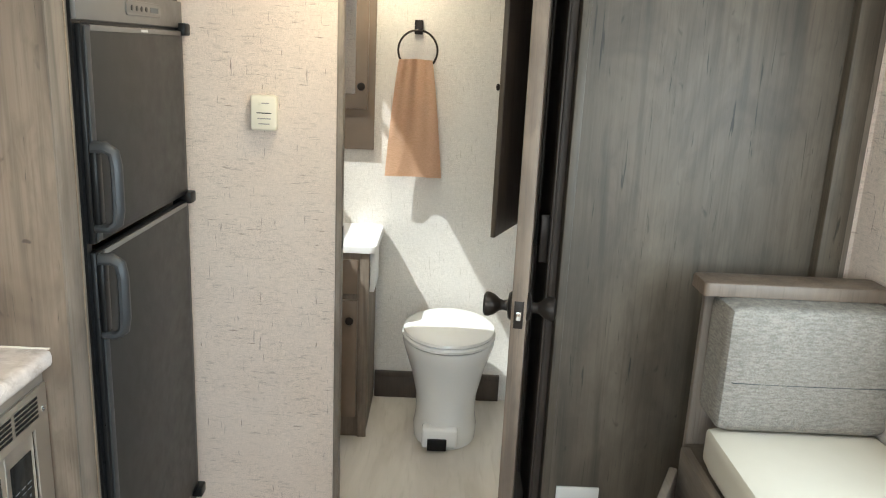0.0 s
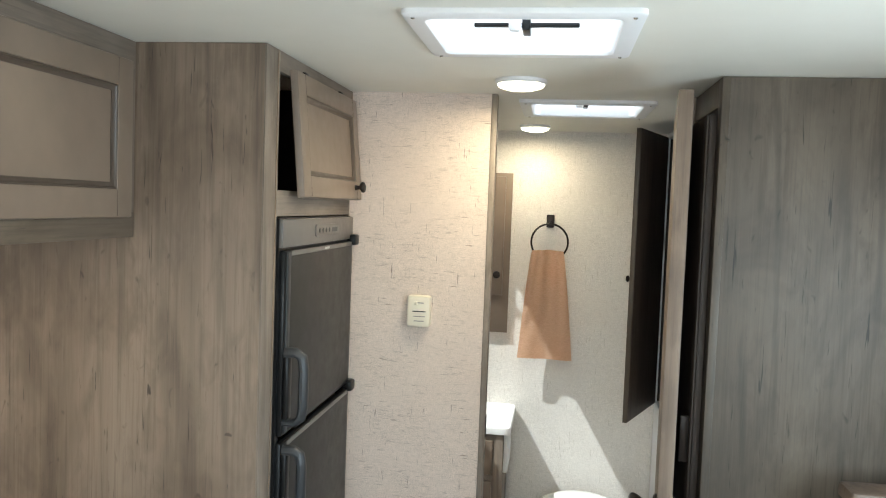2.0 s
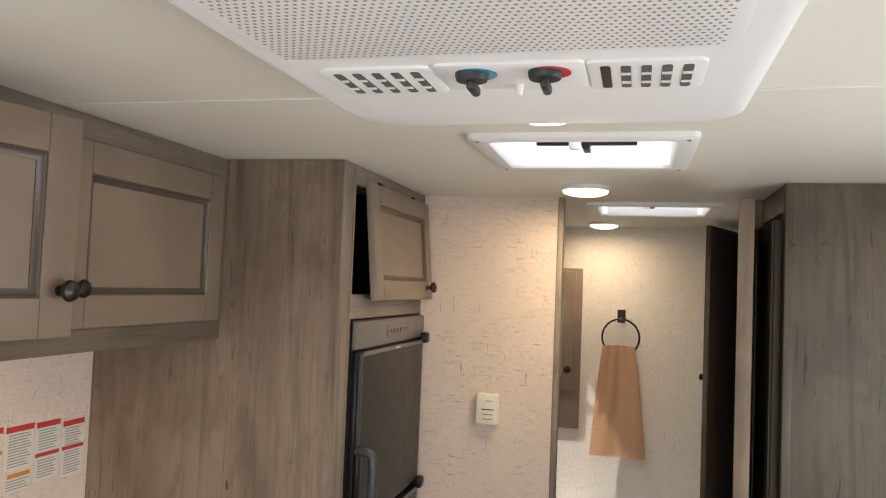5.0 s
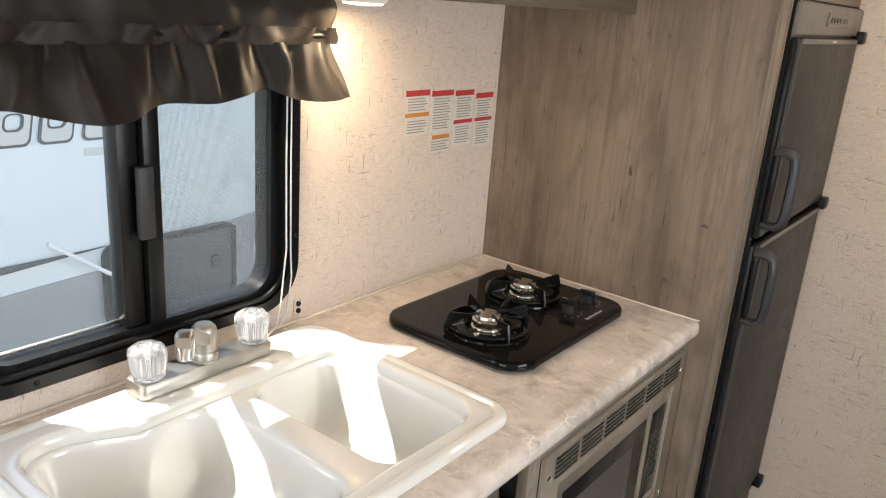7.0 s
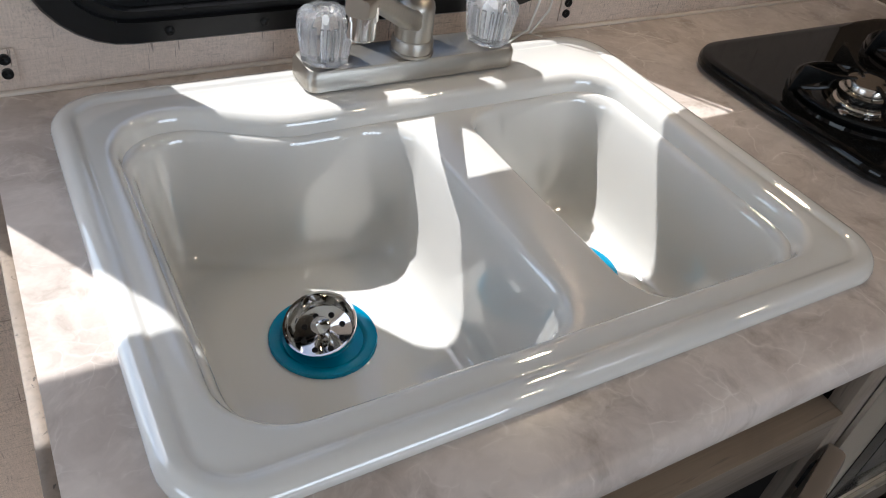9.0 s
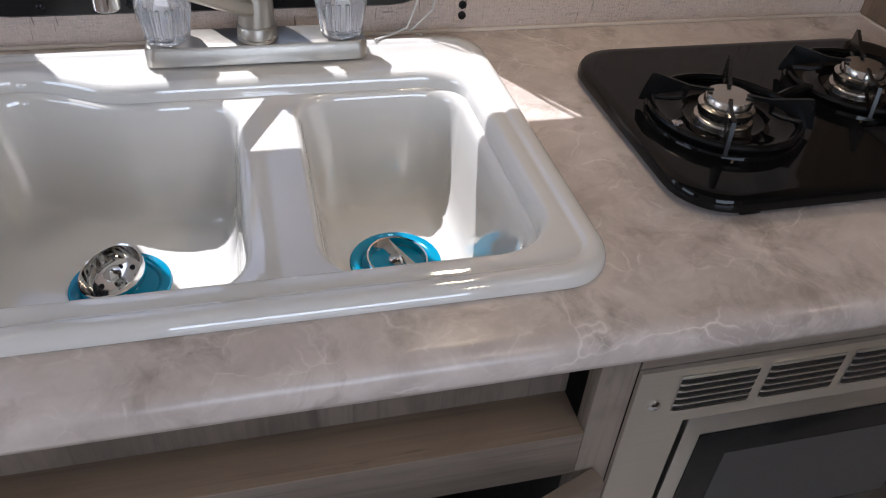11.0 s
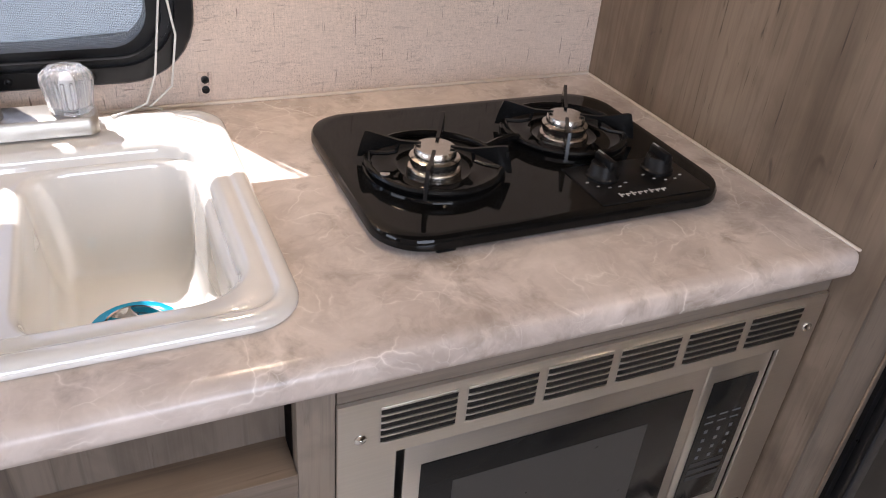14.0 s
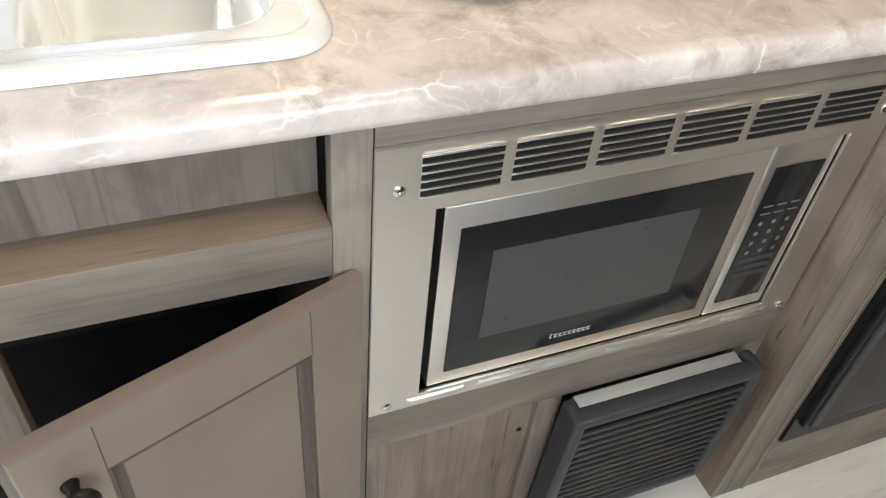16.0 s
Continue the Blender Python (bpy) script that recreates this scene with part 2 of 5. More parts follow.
PANEL = wood("panel_wood", (0.285, 0.217, 0.160), (0.114, 0.082, 0.057))
# panel wood at under half brightness; the dimmer light is in its colour
PANEL_SHADED = wood("panel_wood_shaded", (0.126, 0.098, 0.069), (0.051, 0.039, 0.027))
# rail wood darkened to carry the shade below the wall cabinet doors
RAIL_SHADED = wood("shaded_rail_wood", (0.150, 0.118, 0.086), (0.062, 0.048, 0.034), "y", 0.5, False, 1.2)
FRAMEV = wood("stile_wood", (0.255, 0.207, 0.164), (0.105, 0.082, 0.063), "z", 0.5, False, 1.2)
FRAMEY = wood("rail_wood", (0.255, 0.207, 0.164), (0.105, 0.082, 0.063), "y", 0.5, False, 1.2)
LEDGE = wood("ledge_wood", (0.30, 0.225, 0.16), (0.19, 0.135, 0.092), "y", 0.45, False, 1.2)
STAIN = plain("stained_maple", (0.192, 0.146, 0.109), 0.34, 0, 0.32, 5, 0.05)
STAIN_EDGE = plain("stained_bead", (0.075, 0.056, 0.042), 0.4, 0, 0.15, 9)
DOORWOOD = wood("door_wood", (0.190, 0.138, 0.098), (0.085, 0.060, 0.043), "z", 0.5, False)
DARKWOOD = wood("dark_wood", (0.10, 0.075, 0.058), (0.05, 0.037, 0.03), "z", 0.5, False)
# near-black colour carries the shade inside cupboards, not a real finish
CARCASS = plain("cabinet_inside_shade", (0.030, 0.026, 0.024), 0.85)
WALLPAPER = linen("wall_linen", (0.77, 0.645, 0.555), (0.17, 0.125, 0.10))
BATHPAPER = linen("bath_linen", (0.82, 0.785, 0.74), (0.50, 0.46, 0.41))
CEIL = plain("ceiling_vinyl", (0.72, 0.705, 0.64), 0.55, 0, 0.04, 3, 0.08, 0.4, 120)
WHITE = plain("white_plastic", (0.78, 0.78, 0.79), 0.42, 0, 0.03, 5, 0.03)
CREAM = plain("cream_plastic", (0.74, 0.68, 0.55), 0.4, 0, 0.03, 5)
ENAMEL = plain("sink_acrylic", (0.76, 0.74, 0.70), 0.05, 0, 0.02, 4, 0.0, 0.8)
ENAMEL.node_tree.nodes["Principled BSDF"].inputs["Coat Weight"].default_value = 1.0
ENAMEL.node_tree.nodes["Principled BSDF"].inputs["Coat Roughness"].default_value = 0.015
PORCELAIN = plain("toilet_ceramic", (0.82, 0.82, 0.81), 0.12, 0, 0.02, 4)
MARBLE = marble("worktop_laminate")
CAULK = plain("caulk", (0.74, 0.66, 0.58), 0.5)
BLACKGLASS = plain("black_enamel", (0.005, 0.005, 0.005), 0.06, 0, 0.2, 9, 0.0, 0.22)
BLACKIRON = plain("black_iron", (0.005, 0.005, 0.005), 0.24, 0, 0.2, 20, 0.1, 0.28)
BLACKPLASTIC = plain("black_plastic", (0.007, 0.007, 0.0075), 0.30, 0, 0.2, 12, 0.06, 0.26)
GREYPLASTIC = plain("grey_plastic", (0.026, 0.027, 0.029), 0.45, 0, 0.12, 12)
GRILLE = plain("grille_plastic", (0.024, 0.023, 0.023), 0.46, 0, 0.12, 12)
# black that paints the shade between the grille slats
VOID = plain("grille_gap_shade", (0.004, 0.004, 0.004), 0.9, 0, 0.1, 5, 0.0, 0.1)
FRIDGE = plain("fridge_panel", (0.026, 0.024, 0.022), 0.42, 0, 0.10, 5, 0.10, 0.30, 700)
FRIDGE_BAND = plain("fridge_band", (0.13, 0.118, 0.108), 0.34, 0, 0.08, 8)
STEEL = brushed("stainless", (0.74, 0.71, 0.66), 0.32, "y")
NICKEL = plain("brushed_nickel", (0.47, 0.44, 0.39), 0.38, 1.0, 0.08, 40)
CHROME = plain("chrome", (0.72, 0.71, 0.69), 0.07, 1.0, 0.03, 10)
ALU = plain("burner_alu", (0.66, 0.62, 0.57), 0.22, 1.0, 0.06, 30)
FOIL = plain("foil_tape", (0.6, 0.6, 0.6), 0.4, 0.6, 0.1, 40)
BRONZE = plain("oil_rubbed_bronze", (0.028, 0.022, 0.019), 0.33, 0.7, 0.2, 25)
ACRYLIC = glass("clear_acrylic", (0.97, 0.98, 1.0), 0.05)
PANE = pane_mat("window_glass", (0.55, 0.63, 0.68), 0.10)
# emission stands in for daylight coming through the vent lids
VENTPANE = glow("vent_dome_glow", (0.93, 0.96, 1.0), 1.7)
LAMPGLOW = glow("lamp_diffuser", (1.0, 0.86, 0.62), 2.2)
MESH = screen_mesh("insect_screen", (0.16, 0.17, 0.18), 0.0022)
CUSHION = fabric("tweed", (0.285, 0.252, 0.213), (0.165, 0.145, 0.122))
VINYL = plain("cream_vinyl", (0.56, 0.50, 0.40), 0.5, 0, 0.04, 5, 0.12, 0.5, 160)
TOWEL = fabric("terry", (0.82, 0.58, 0.41), (0.71, 0.47, 0.31), 420)
VALANCE = plain("valance_satin", (0.050, 0.041, 0.035), 0.46, 0, 0.2, 9, 0.1, 0.5)
FLOOR = planks("vinyl_floor")
CORD = plain("cord", (0.72, 0.70, 0.66), 0.7)
BLUEFILM = plain("blue_film", (0.0, 0.27, 0.46), 0.10, 0.15, 0.12, 20)
PAPER = plain("sticker_paper", (0.66, 0.62, 0.57), 0.6)
INKRED = plain("sticker_red", (0.50, 0.04, 0.04), 0.6)
INKORANGE = plain("sticker_orange", (0.55, 0.22, 0.04), 0.6)
INKGREY = plain("sticker_text", (0.30, 0.27, 0.25), 0.6)
MWGLASS = plain("oven_glass", (0.012, 0.012, 0.012), 0.14, 0, 0.1, 5, 0.0, 0.32)
MWWIN = plain("oven_window", (0.040, 0.039, 0.038), 0.30, 0, 0.12, 14)
SKYPANE = pane_mat("skylight_acrylic", (0.9, 0.92, 0.94), 0.42)
SLOT = plain("slot_shadow", (0.10, 0.095, 0.09), 0.7)
PRINT = plain("pale_print", (0.55, 0.55, 0.54), 0.5)
PRINTDIM = plain("dim_print", (0.10, 0.105, 0.11), 0.5)
MIRROR = mat("mirror", (0.75, 0.8, 0.83), 0.02, 1.0)
GREYPAINT = plain("trailer_grey", (0.27, 0.285, 0.30), 0.35, 0, 0.06, 1.5)
WHITEPAINT = plain("trailer_white", (0.67, 0.73, 0.76), 0.3, 0, 0.03, 1.0)
DECALDARK = plain("decal_dark", (0.05, 0.055, 0.06), 0.4)
GROUND = plain("gravel_ground", (0.30, 0.28, 0.25), 0.9, 0, 0.35, 4, 0.5, 0.3, 60)


# ---- building helpers ----
def thing(name, base, label, category, group="", kind=""):
    e = new(name)
    e.location = base
    e.empty_display_size = 0.05
    return tagged(e, label, category, group, kind)


def base_of(ob):
    while ob.parent:
        ob = ob.parent
    return Vector(ob.location)


def finish(name, bm, material, sharp=38):
    me = bpy.data.meshes.new(name)
    bmesh.ops.recalc_face_normals(bm, faces=bm.faces[:])
    for f in bm.faces:
        f.smooth = True
    bm.to_mesh(me)
    bm.free()
    me.set_sharp_from_angle(angle=radians(sharp))
    me.materials.append(material)
    return me


def part(name, bm, material, parent, label=""):
    """One mesh under a thing or a part; bm is in world metres."""
    b = base_of(parent)
    bmesh.ops.translate(bm, verts=bm.verts[:], vec=-b)
    ob = new(name, finish(name, bm, material))
    ob.parent = parent
    return tagged(ob, label)


def setting(name, bm, material, label, category=""):
    return tagged(new(name, finish(name, bm, material)), label, category or name.split("_")[0], "", "structure")


def single(name, bm, material, label, category, group=""):
    """A thing that is one mesh, with its origin at its base."""
    lo = Vector((min(v.co.x for v in bm.verts), min(v.co.y for v in bm.verts), min(v.co.z for v in bm.verts)))
    hi = Vector((max(v.co.x for v in bm.verts), max(v.co.y for v in bm.verts), 0))
    b = Vector(((lo.x + hi.x) / 2, (lo.y + hi.y) / 2, lo.z))
    bmesh.ops.translate(bm, verts=bm.verts[:], vec=-b)
    ob = new(name, finish(name, bm, material))
    ob.location = b
    return tagged(ob, label, category, group)


def B():
    return bmesh.new()


def box(bm, x0, x1, y0, y1, z0, z1, bev=0.0, seg=2):
    v = [bm.verts.new((x, y, z)) for x in (x0, x1) for y in (y0, y1) for z in (z0, z1)]
    fs = [bm.faces.new([v[i] for i in q]) for q in ((0, 1, 3, 2), (4, 6, 7, 5), (0, 4, 5, 1), (2, 3, 7, 6), (0, 2, 6, 4), (1, 5, 7, 3))]
    if bev:
        es = list({e for f in fs for e in f.edges})
        bmesh.ops.bevel(bm, geom=es, offset=bev, segments=seg, profile=0.5, affect="EDGES")
    return bm


def basis(axis):
    a = Vector(axis).normalized()
    u = a.orthogonal().normalized()
    return a, u, a.cross(u)


def lathe(bm, profile, at, axis=(0, 0, 1), n=24, squash=None, ripple=0.0, lobes=8):
    """profile: (radius, height) pairs along the axis."""
    a, u, w = basis(axis)
    rings = []
    for r, h in profile:
        ring = []
        for i in range(n):
            t = 2 * math.pi * i / n
            rr = r * (1 + ripple * math.cos(lobes * t))
            ring.append(bm.verts.new(Vector(at) + a * h + (u * math.cos(t) + w * math.sin(t)) * rr))
        rings.append(ring)
    for p, q in zip(rings, rings[1:]):
        for i in range(n):
            bm.faces.new((p[i], p[(i + 1) % n], q[(i + 1) % n], q[i]))
    if profile[0][0] > 1e-6:
        bm.faces.new(rings[0][::-1])
    if profile[-1][0] > 1e-6:
        bm.faces.new(rings[-1])
    return bm


def rod(bm, p, q, r, n=12, r2=None):
    d = Vector(q) - Vector(p)
    return lathe(bm, [(r, 0), (r if r2 is None else r2, d.length)], p, d, n)


def tube(bm, pts, r, n=8, closed=False, flat=1.0):
    pts = [Vector(p) for p in pts]
    rings = []
    m = len(pts)
    up = None
    for i, p in enumerate(pts):
        a = pts[(i + 1) % m] if (closed or i < m - 1) else p
        b = pts[i - 1] if (closed or i > 0) else p
        d = (a - b).normalized()
        if up is None:
            up = d.orthogonal().normalized()
        up = (up - d * up.dot(d)).normalized()
        w = d.cross(up)
        rings.append([bm.verts.new(p + (up * math.cos(2 * math.pi * k / n) + w * math.sin(2 * math.pi * k / n) * flat) * r) for k in range(n)])
    pairs = list(zip(rings, rings[1:])) + ([(rings[-1], rings[0])] if closed else [])
    for p, q in pairs:
        for i in range(n):
            bm.faces.new((p[i], p[(i + 1) % n], q[(i + 1) % n], q[i]))
    if not closed:
        bm.faces.new(rings[0][::-1])
        bm.faces.new(rings[-1])
    return bm


def rr(cx, cy, w, d, r, k=6):
    """Outline of a rounded rectangle, in two dimensions."""
    out = []
    for sx, sy, a0 in ((1, 1, 0), (-1, 1, 90), (-1, -1, 180), (1, -1, 270)):
        for i in range(k + 1):
            a = radians(a0 + 90 * i / k)
            out.append((cx + sx * (w / 2 - r) + r * math.cos(a), cy + sy * (d / 2 - r) + r * math.sin(a)))
    return out


def lift(pts, axis, h):
    if axis == "z":
        return [(p, q, h) for p, q in pts]
    if axis == "x":
        return [(h, p, q) for p, q in pts]
    return [(p, h, q) for p, q in pts]


def loft(bm, loops, cap0=True, cap1=True):
    vs = [[bm.verts.new(p) for p in l] for l in loops]
    n = len(vs[0])
    for a, b in zip(vs, vs[1:]):
        for i in range(n):
            bm.faces.new((a[i], a[(i + 1) % n], b[(i + 1) % n], b[i]))
    if cap0:
        bm.faces.new(vs[0][::-1])
    if cap1:
        bm.faces.new(vs[-1])
    return vs


def slab(bm, pts, axis, lo, hi, soft=0.0):
    """Flat plate with the outline pts, optionally with softened rims (towards hi)."""
    if not soft:
        loft(bm, [lift(pts, axis, lo), lift(pts, axis, hi)])
        return bm
    cx = sum(p for p, q in pts) / len(pts)
    cy = sum(q for p, q in pts) / len(pts)
    wx = max(abs(p - cx) for p, q in pts)
    wy = max(abs(q - cy) for p, q in pts)

    def ins(d):
        return [(cx + (p - cx) * (wx - d) / wx, cy + (q - cy) * (wy - d) / wy) for p, q in pts]
    s = 1 if hi > lo else -1
    loft(bm, [lift(pts, axis, lo), lift(pts, axis, hi - s * soft), lift(ins(soft * 0.3), axis, hi - s * soft * 0.3), lift(ins(soft), axis, hi)])
    return bm


def ring(bm, outer, inner, axis, lo, hi):
    """Frame between two outlines with equal point counts."""
    loft(bm, [lift(outer, axis, lo), lift(outer, axis, hi), lift(inner, axis, hi), lift(inner, axis, lo), lift(outer, axis, lo)], False, False)
    bmesh.ops.remove_doubles(bm, verts=bm.verts[:], dist=1e-6)
    return bm


def turn(bm, about, axis, deg):
    bmesh.ops.rotate(bm, verts=bm.verts[:], cent=about, matrix=Matrix.Rotation(radians(deg), 3, axis))
    return bm


def screw(parent, at, axis, mtl, r=0.006):
    b = lathe(B(), [(r, -0.001), (r, 0.0015), (r * 0.6, 0.003), (r * 0.25, 0.0032), (r * 0.2, 0.002)], at, axis, 10)
    return part("screw", b, mtl, parent)


def round_knob(bm, at, axis, s=1.0):
    return lathe(bm, [(0.008 * s, 0), (0.006 * s, 0.006 * s), (0.006 * s, 0.014 * s), (0.014 * s, 0.018 * s), (0.0165 * s, 0.023 * s), (0.014 * s, 0.028 * s), (0.006 * s, 0.031 * s), (0.0, 0.0315 * s)], at, axis, 18)


def panel_door(parent, name, x, y0, y1, z0, z1, hinge=None, deg=0.0, axis="Z", stile=0.062, thick=0.019, knob=None, out=1, fmat=None, label=""):
    """Recessed-panel cabinet door on a front facing +x: frame, bead, panel, knob. Turned about hinge."""
    door = B()
    fr = thick
    e = 0.007
    quad = lambda d, h: [(h, y0 + d, z0 + d), (h, y1 - d, z0 + d), (h, y1 - d, z1 - d), (h, y0 + d, z1 - d)]
    loft(door, [quad(stile, x), quad(0, x), quad(0, x + fr - e), quad(e * 0.3, x + fr - e * 0.3), quad(e, x + fr), quad(stile - 0.001, x + fr), quad(stile, x + fr - 0.001), quad(stile, x)], False, False)
    bmesh.ops.remove_doubles(door, verts=door.verts[:], dist=1e-6)
    pn = box(B(), x + 0.003, x + fr - 0.009, y0 + stile - 0.004, y1 - stile + 0.004, z0 + stile - 0.004, z1 - stile + 0.004)
    bead = B()
    i0, i1, j0, j1, w = y0 + stile, y1 - stile, z0 + stile, z1 - stile, 0.014
    rim = lambda d, h: [(h, i0 + d, j0 + d), (h, i1 - d, j0 + d), (h, i1 - d, j1 - d), (h, i0 + d, j1 - d)]
    loft(bead, [rim(0, x + fr - 0.009), rim(0, x + fr - 0.002), rim(0.003, x + fr - 0.001), rim(0.006, x + fr - 0.005), rim(w, x + fr - 0.0075), rim(w, x + fr - 0.0095)], False, False)
    joints = B()
    for yj in (y0 + stile, y1 - stile):
        for za, zb in ((z0 + 0.004, z0 + stile - 0.001), (z1 - stile + 0.001, z1 - 0.004)):
            box(joints, x + fr - 0.002, x + fr + 0.0003, yj - 0.0006, yj + 0.0006, za, zb)
    kb = round_knob(B(), (x + fr, knob[0], knob[1]), (1, 0, 0)) if knob else None
    if hinge:
        for b in (door, pn, bead, joints) + ((kb,) if kb else ()):
            turn(b, hinge, axis, deg)
    d = part(name, door, fmat or STAIN, parent, label)
    part("panel", pn, STAIN, d)
    part("bead", bead, STAIN_EDGE, d, "dark glazed bead")
    tagged(part("joint", joints, STAIN_EDGE, d, "fine dark joint lines"), kind="stuff")
    if kb:
        part("knob", kb, BRONZE, d, "dark bronze knob")
    return d


# ---- shell of the trailer ----
XR, YB, YF, H = 2.33, -3.30, 1.78, 1.985     # far side wall, back, front end, ceiling
T = 0.03

b = box(B(), -0.1, XR + 0.1, YB - 0.1, YF + 0.1, -0.06, 0.0)
floor_ob = setting("floor", b, FLOOR, "pale wood-look vinyl floor")
# side wall with entry door opening, kitchen window
b = B()
DY0, DY1, DZ = -2.12, -1.488, 1.68
WY0, WY1, WZ0, WZ1 = -1.285, -0.69, 0.985, 1.46
for y0, y1, z0, z1 in ((YB, DY0, 0, H), (DY0, DY1, DZ, H), (DY1, WY0, 0, H), (WY0, WY1, 0, WZ0), (WY0, WY1, WZ1, H), (WY1, 0.72, 0, H)):
    box(b, -T, 0, y0, y1, z0, z1)
setting("wall_kitchen", b, WALLPAPER, "beige woven-look vinyl wall beside the galley")
setting("wall_bath_side", box(B(), -T, 0, 0.72, YF, 0, H), BATHPAPER, "pale woven-look vinyl bathroom wall")
setting("wall_front", box(B(), -T, XR + T, YF, YF + T, 0, H + 0.04), BATHPAPER, "pale woven-look vinyl wall behind the toilet")
b = B()
for y0, y1, z0, z1 in ((YB, -1.30, 0, H), (-1.30, -0.20, 0, 1.05), (-1.30, -0.20, 1.65, H), (-0.20, YF, 0, H)):
    box(b, XR, XR + T, y0, y1, z0, z1)
setting("wall_dinette", b, WALLPAPER, "beige woven-look vinyl wall beside the dinette")
b = B()
for x0, x1, z0, z1 in ((-T, 0.5, 0, H), (0.5, 1.7, 0, 1.1), (0.5, 1.7, 1.7, H), (1.7, XR + T, 0, H)):
    box(b, x0, x1, YB - T, YB, z0, z1)
setting("wall_back", b, WALLPAPER, "beige woven-look vinyl end wall")
# ceiling with roof vents and bath skylight
HOLES = [(1.03, 1.37, -0.25, 0.05), (1.18, 1.52, 0.83, 1.13), (0.28, 0.74, 0.90, 1.66)]
xs = sorted({-T, XR + T, *[h[0] for h in HOLES], *[h[1] for h in HOLES]})
ys = sorted({YB - T, YF + T, *[h[2] for h in HOLES], *[h[3] for h in HOLES]})
b = B()
for i in range(len(xs) - 1):
    for j in range(len(ys) - 1):
        cx, cy = (xs[i] + xs[i + 1]) / 2, (ys[j] + ys[j + 1]) / 2
        if not any(h[0] < cx < h[1] and h[2] < cy < h[3] for h in HOLES):
            box(b, xs[i], xs[i + 1], ys[j], ys[j + 1], H, H + 0.06)
bmesh.ops.remove_doubles(b, verts=b.verts[:], dist=1e-5)
setting("ceiling", b, CEIL, "off-white vinyl ceiling panel")
b = box(B(), 0.35, XR, -0.5645, -0.561, H - 0.0018, H - 0.0002)
setting("trim_ceiling_seam", b, WHITE, "thin white ceiling seam strip", "trim")
# partition between galley and bathroom
setting("wall_partition", box(B(), 0.0, 1.068, 0.700, 0.728, 0, H), WALLPAPER, "beige woven-look partition wall", "wall")
b = box(B(), 1.068, 1.086, 0.694, 0.734, 0, H, 0.003)
part_trim = setting("trim_doorway", b, FRAMEV, "grey-brown wooden doorway trim", "trim")
part("strike_plate", box(B(), 1.086, 1.0885, 0.705, 0.722, 0.955, 1.02, 0.001), BLACKPLASTIC, part_trim, "black strike plate")
setting("trim_doorway_right", box(B(), 1.628, 1.70, 0.703, 0.737, 0, H, 0.002), FRAMEV, "grey-brown wooden doorway post", "trim")
setting("wall_bath_right", box(B(), 1.70, XR, 0.705, 0.735, 0, H), BATHPAPER, "pale bathroom side of the wardrobe", "wall")
b = B()
box(b, 1.105, 1.66, YF - 0.014, YF - 0.001, 0, 0.10, 0.002)
box(b, 1.105, 1.66, YF - 0.022, YF - 0.001, 0.10, 0.125, 0.004)
setting("baseboard", b, DARKWOOD, "dark wooden baseboard with a moulded top")

# ---- outside ----
b = box(B(), -60, 60, -60, 60, -0.82, -0.75)
setting("ground", b, GROUND, "pale gravel yard")
b = B()
box(b, -T - 0.02, -T, YB - 0.05, DY0, -0.2, 2.12)
box(b, -T - 0.02, -T, DY1, WY0 - 0.012, -0.2, 2.12)
box(b, -T - 0.02, -T, WY1 + 0.012, YF + 0.05, -0.2, 2.12)
box(b, -T - 0.02, -T, DY0, DY1, DZ, 2.12)
box(b, -T - 0.02, -T, WY0 - 0.012, WY1 + 0.012, -0.2, WZ0 - 0.012)
box(b, -T - 0.02, -T, WY0 - 0.012, WY1 + 0.012, WZ1 + 0.012, 2.12)
setting("wall_outer_skin", b, WHITEPAINT, "white outer skin of the trailer", "wall")

NX = -2.2
trailer = thing("travel_trailer", (NX - 1.2, 0.6, -0.75), "white travel trailer with grey lower side parked alongside", "trailer")
body = B()
box(body, NX - 2.4, NX, -3.6, 5.4, -0.30, 2.3, 0.06, 3)
body_ob = part("body", body, WHITEPAINT, trailer)
# grey lower side, rising towards the front
lo = B()
pts = [(-3.55, -0.28), (5.35, -0.28), (5.35, 0.98), (1.247, 0.405), (0.10, 0.235), (-0.55, 0.205), (-3.55, 0.16)]
loft(lo, [lift(pts, "x", NX), lift(pts, "x", NX + 0.008)])
part("lower_panel", lo, GREYPAINT, body_ob, "grey lower side panel")
st = B()
pts = [(-3.4, 0.02), (-0.53, 0.30), (0.16, 0.348), (-0.53, 0.345), (-3.4, 0.16)]
loft(st, [lift(pts, "x", NX + 0.009), lift(pts, "x", NX + 0.012)])
part("stripe", st, DECALDARK, body_ob, "dark swoosh decal")
hb = B()
slab(hb, rr(0.46, 0.145, 0.70, 0.37, 0.05), "x", NX + 0.008, NX + 0.035, 0.008)
hat = part("hatch", hb, DECALDARK, body_ob, "dark baggage hatch")
part("hatch_trim", ring(B(), rr(0.46, 0.145, 0.74, 0.41, 0.06), rr(0.46, 0.145, 0.69, 0.36, 0.045), "x", NX + 0.008, NX + 0.042), BLACKPLASTIC, hat)
part("latch", slab(B(), rr(0.70, 0.15, 0.05, 0.07, 0.015), "x", NX + 0.034, NX + 0.05, 0.004), BLACKPLASTIC, hat)
part("sticker", slab(B(), rr(1.02, 0.14, 0.10, 0.09, 0.004), "x", NX + 0.009, NX + 0.011), PRINT, body_ob)
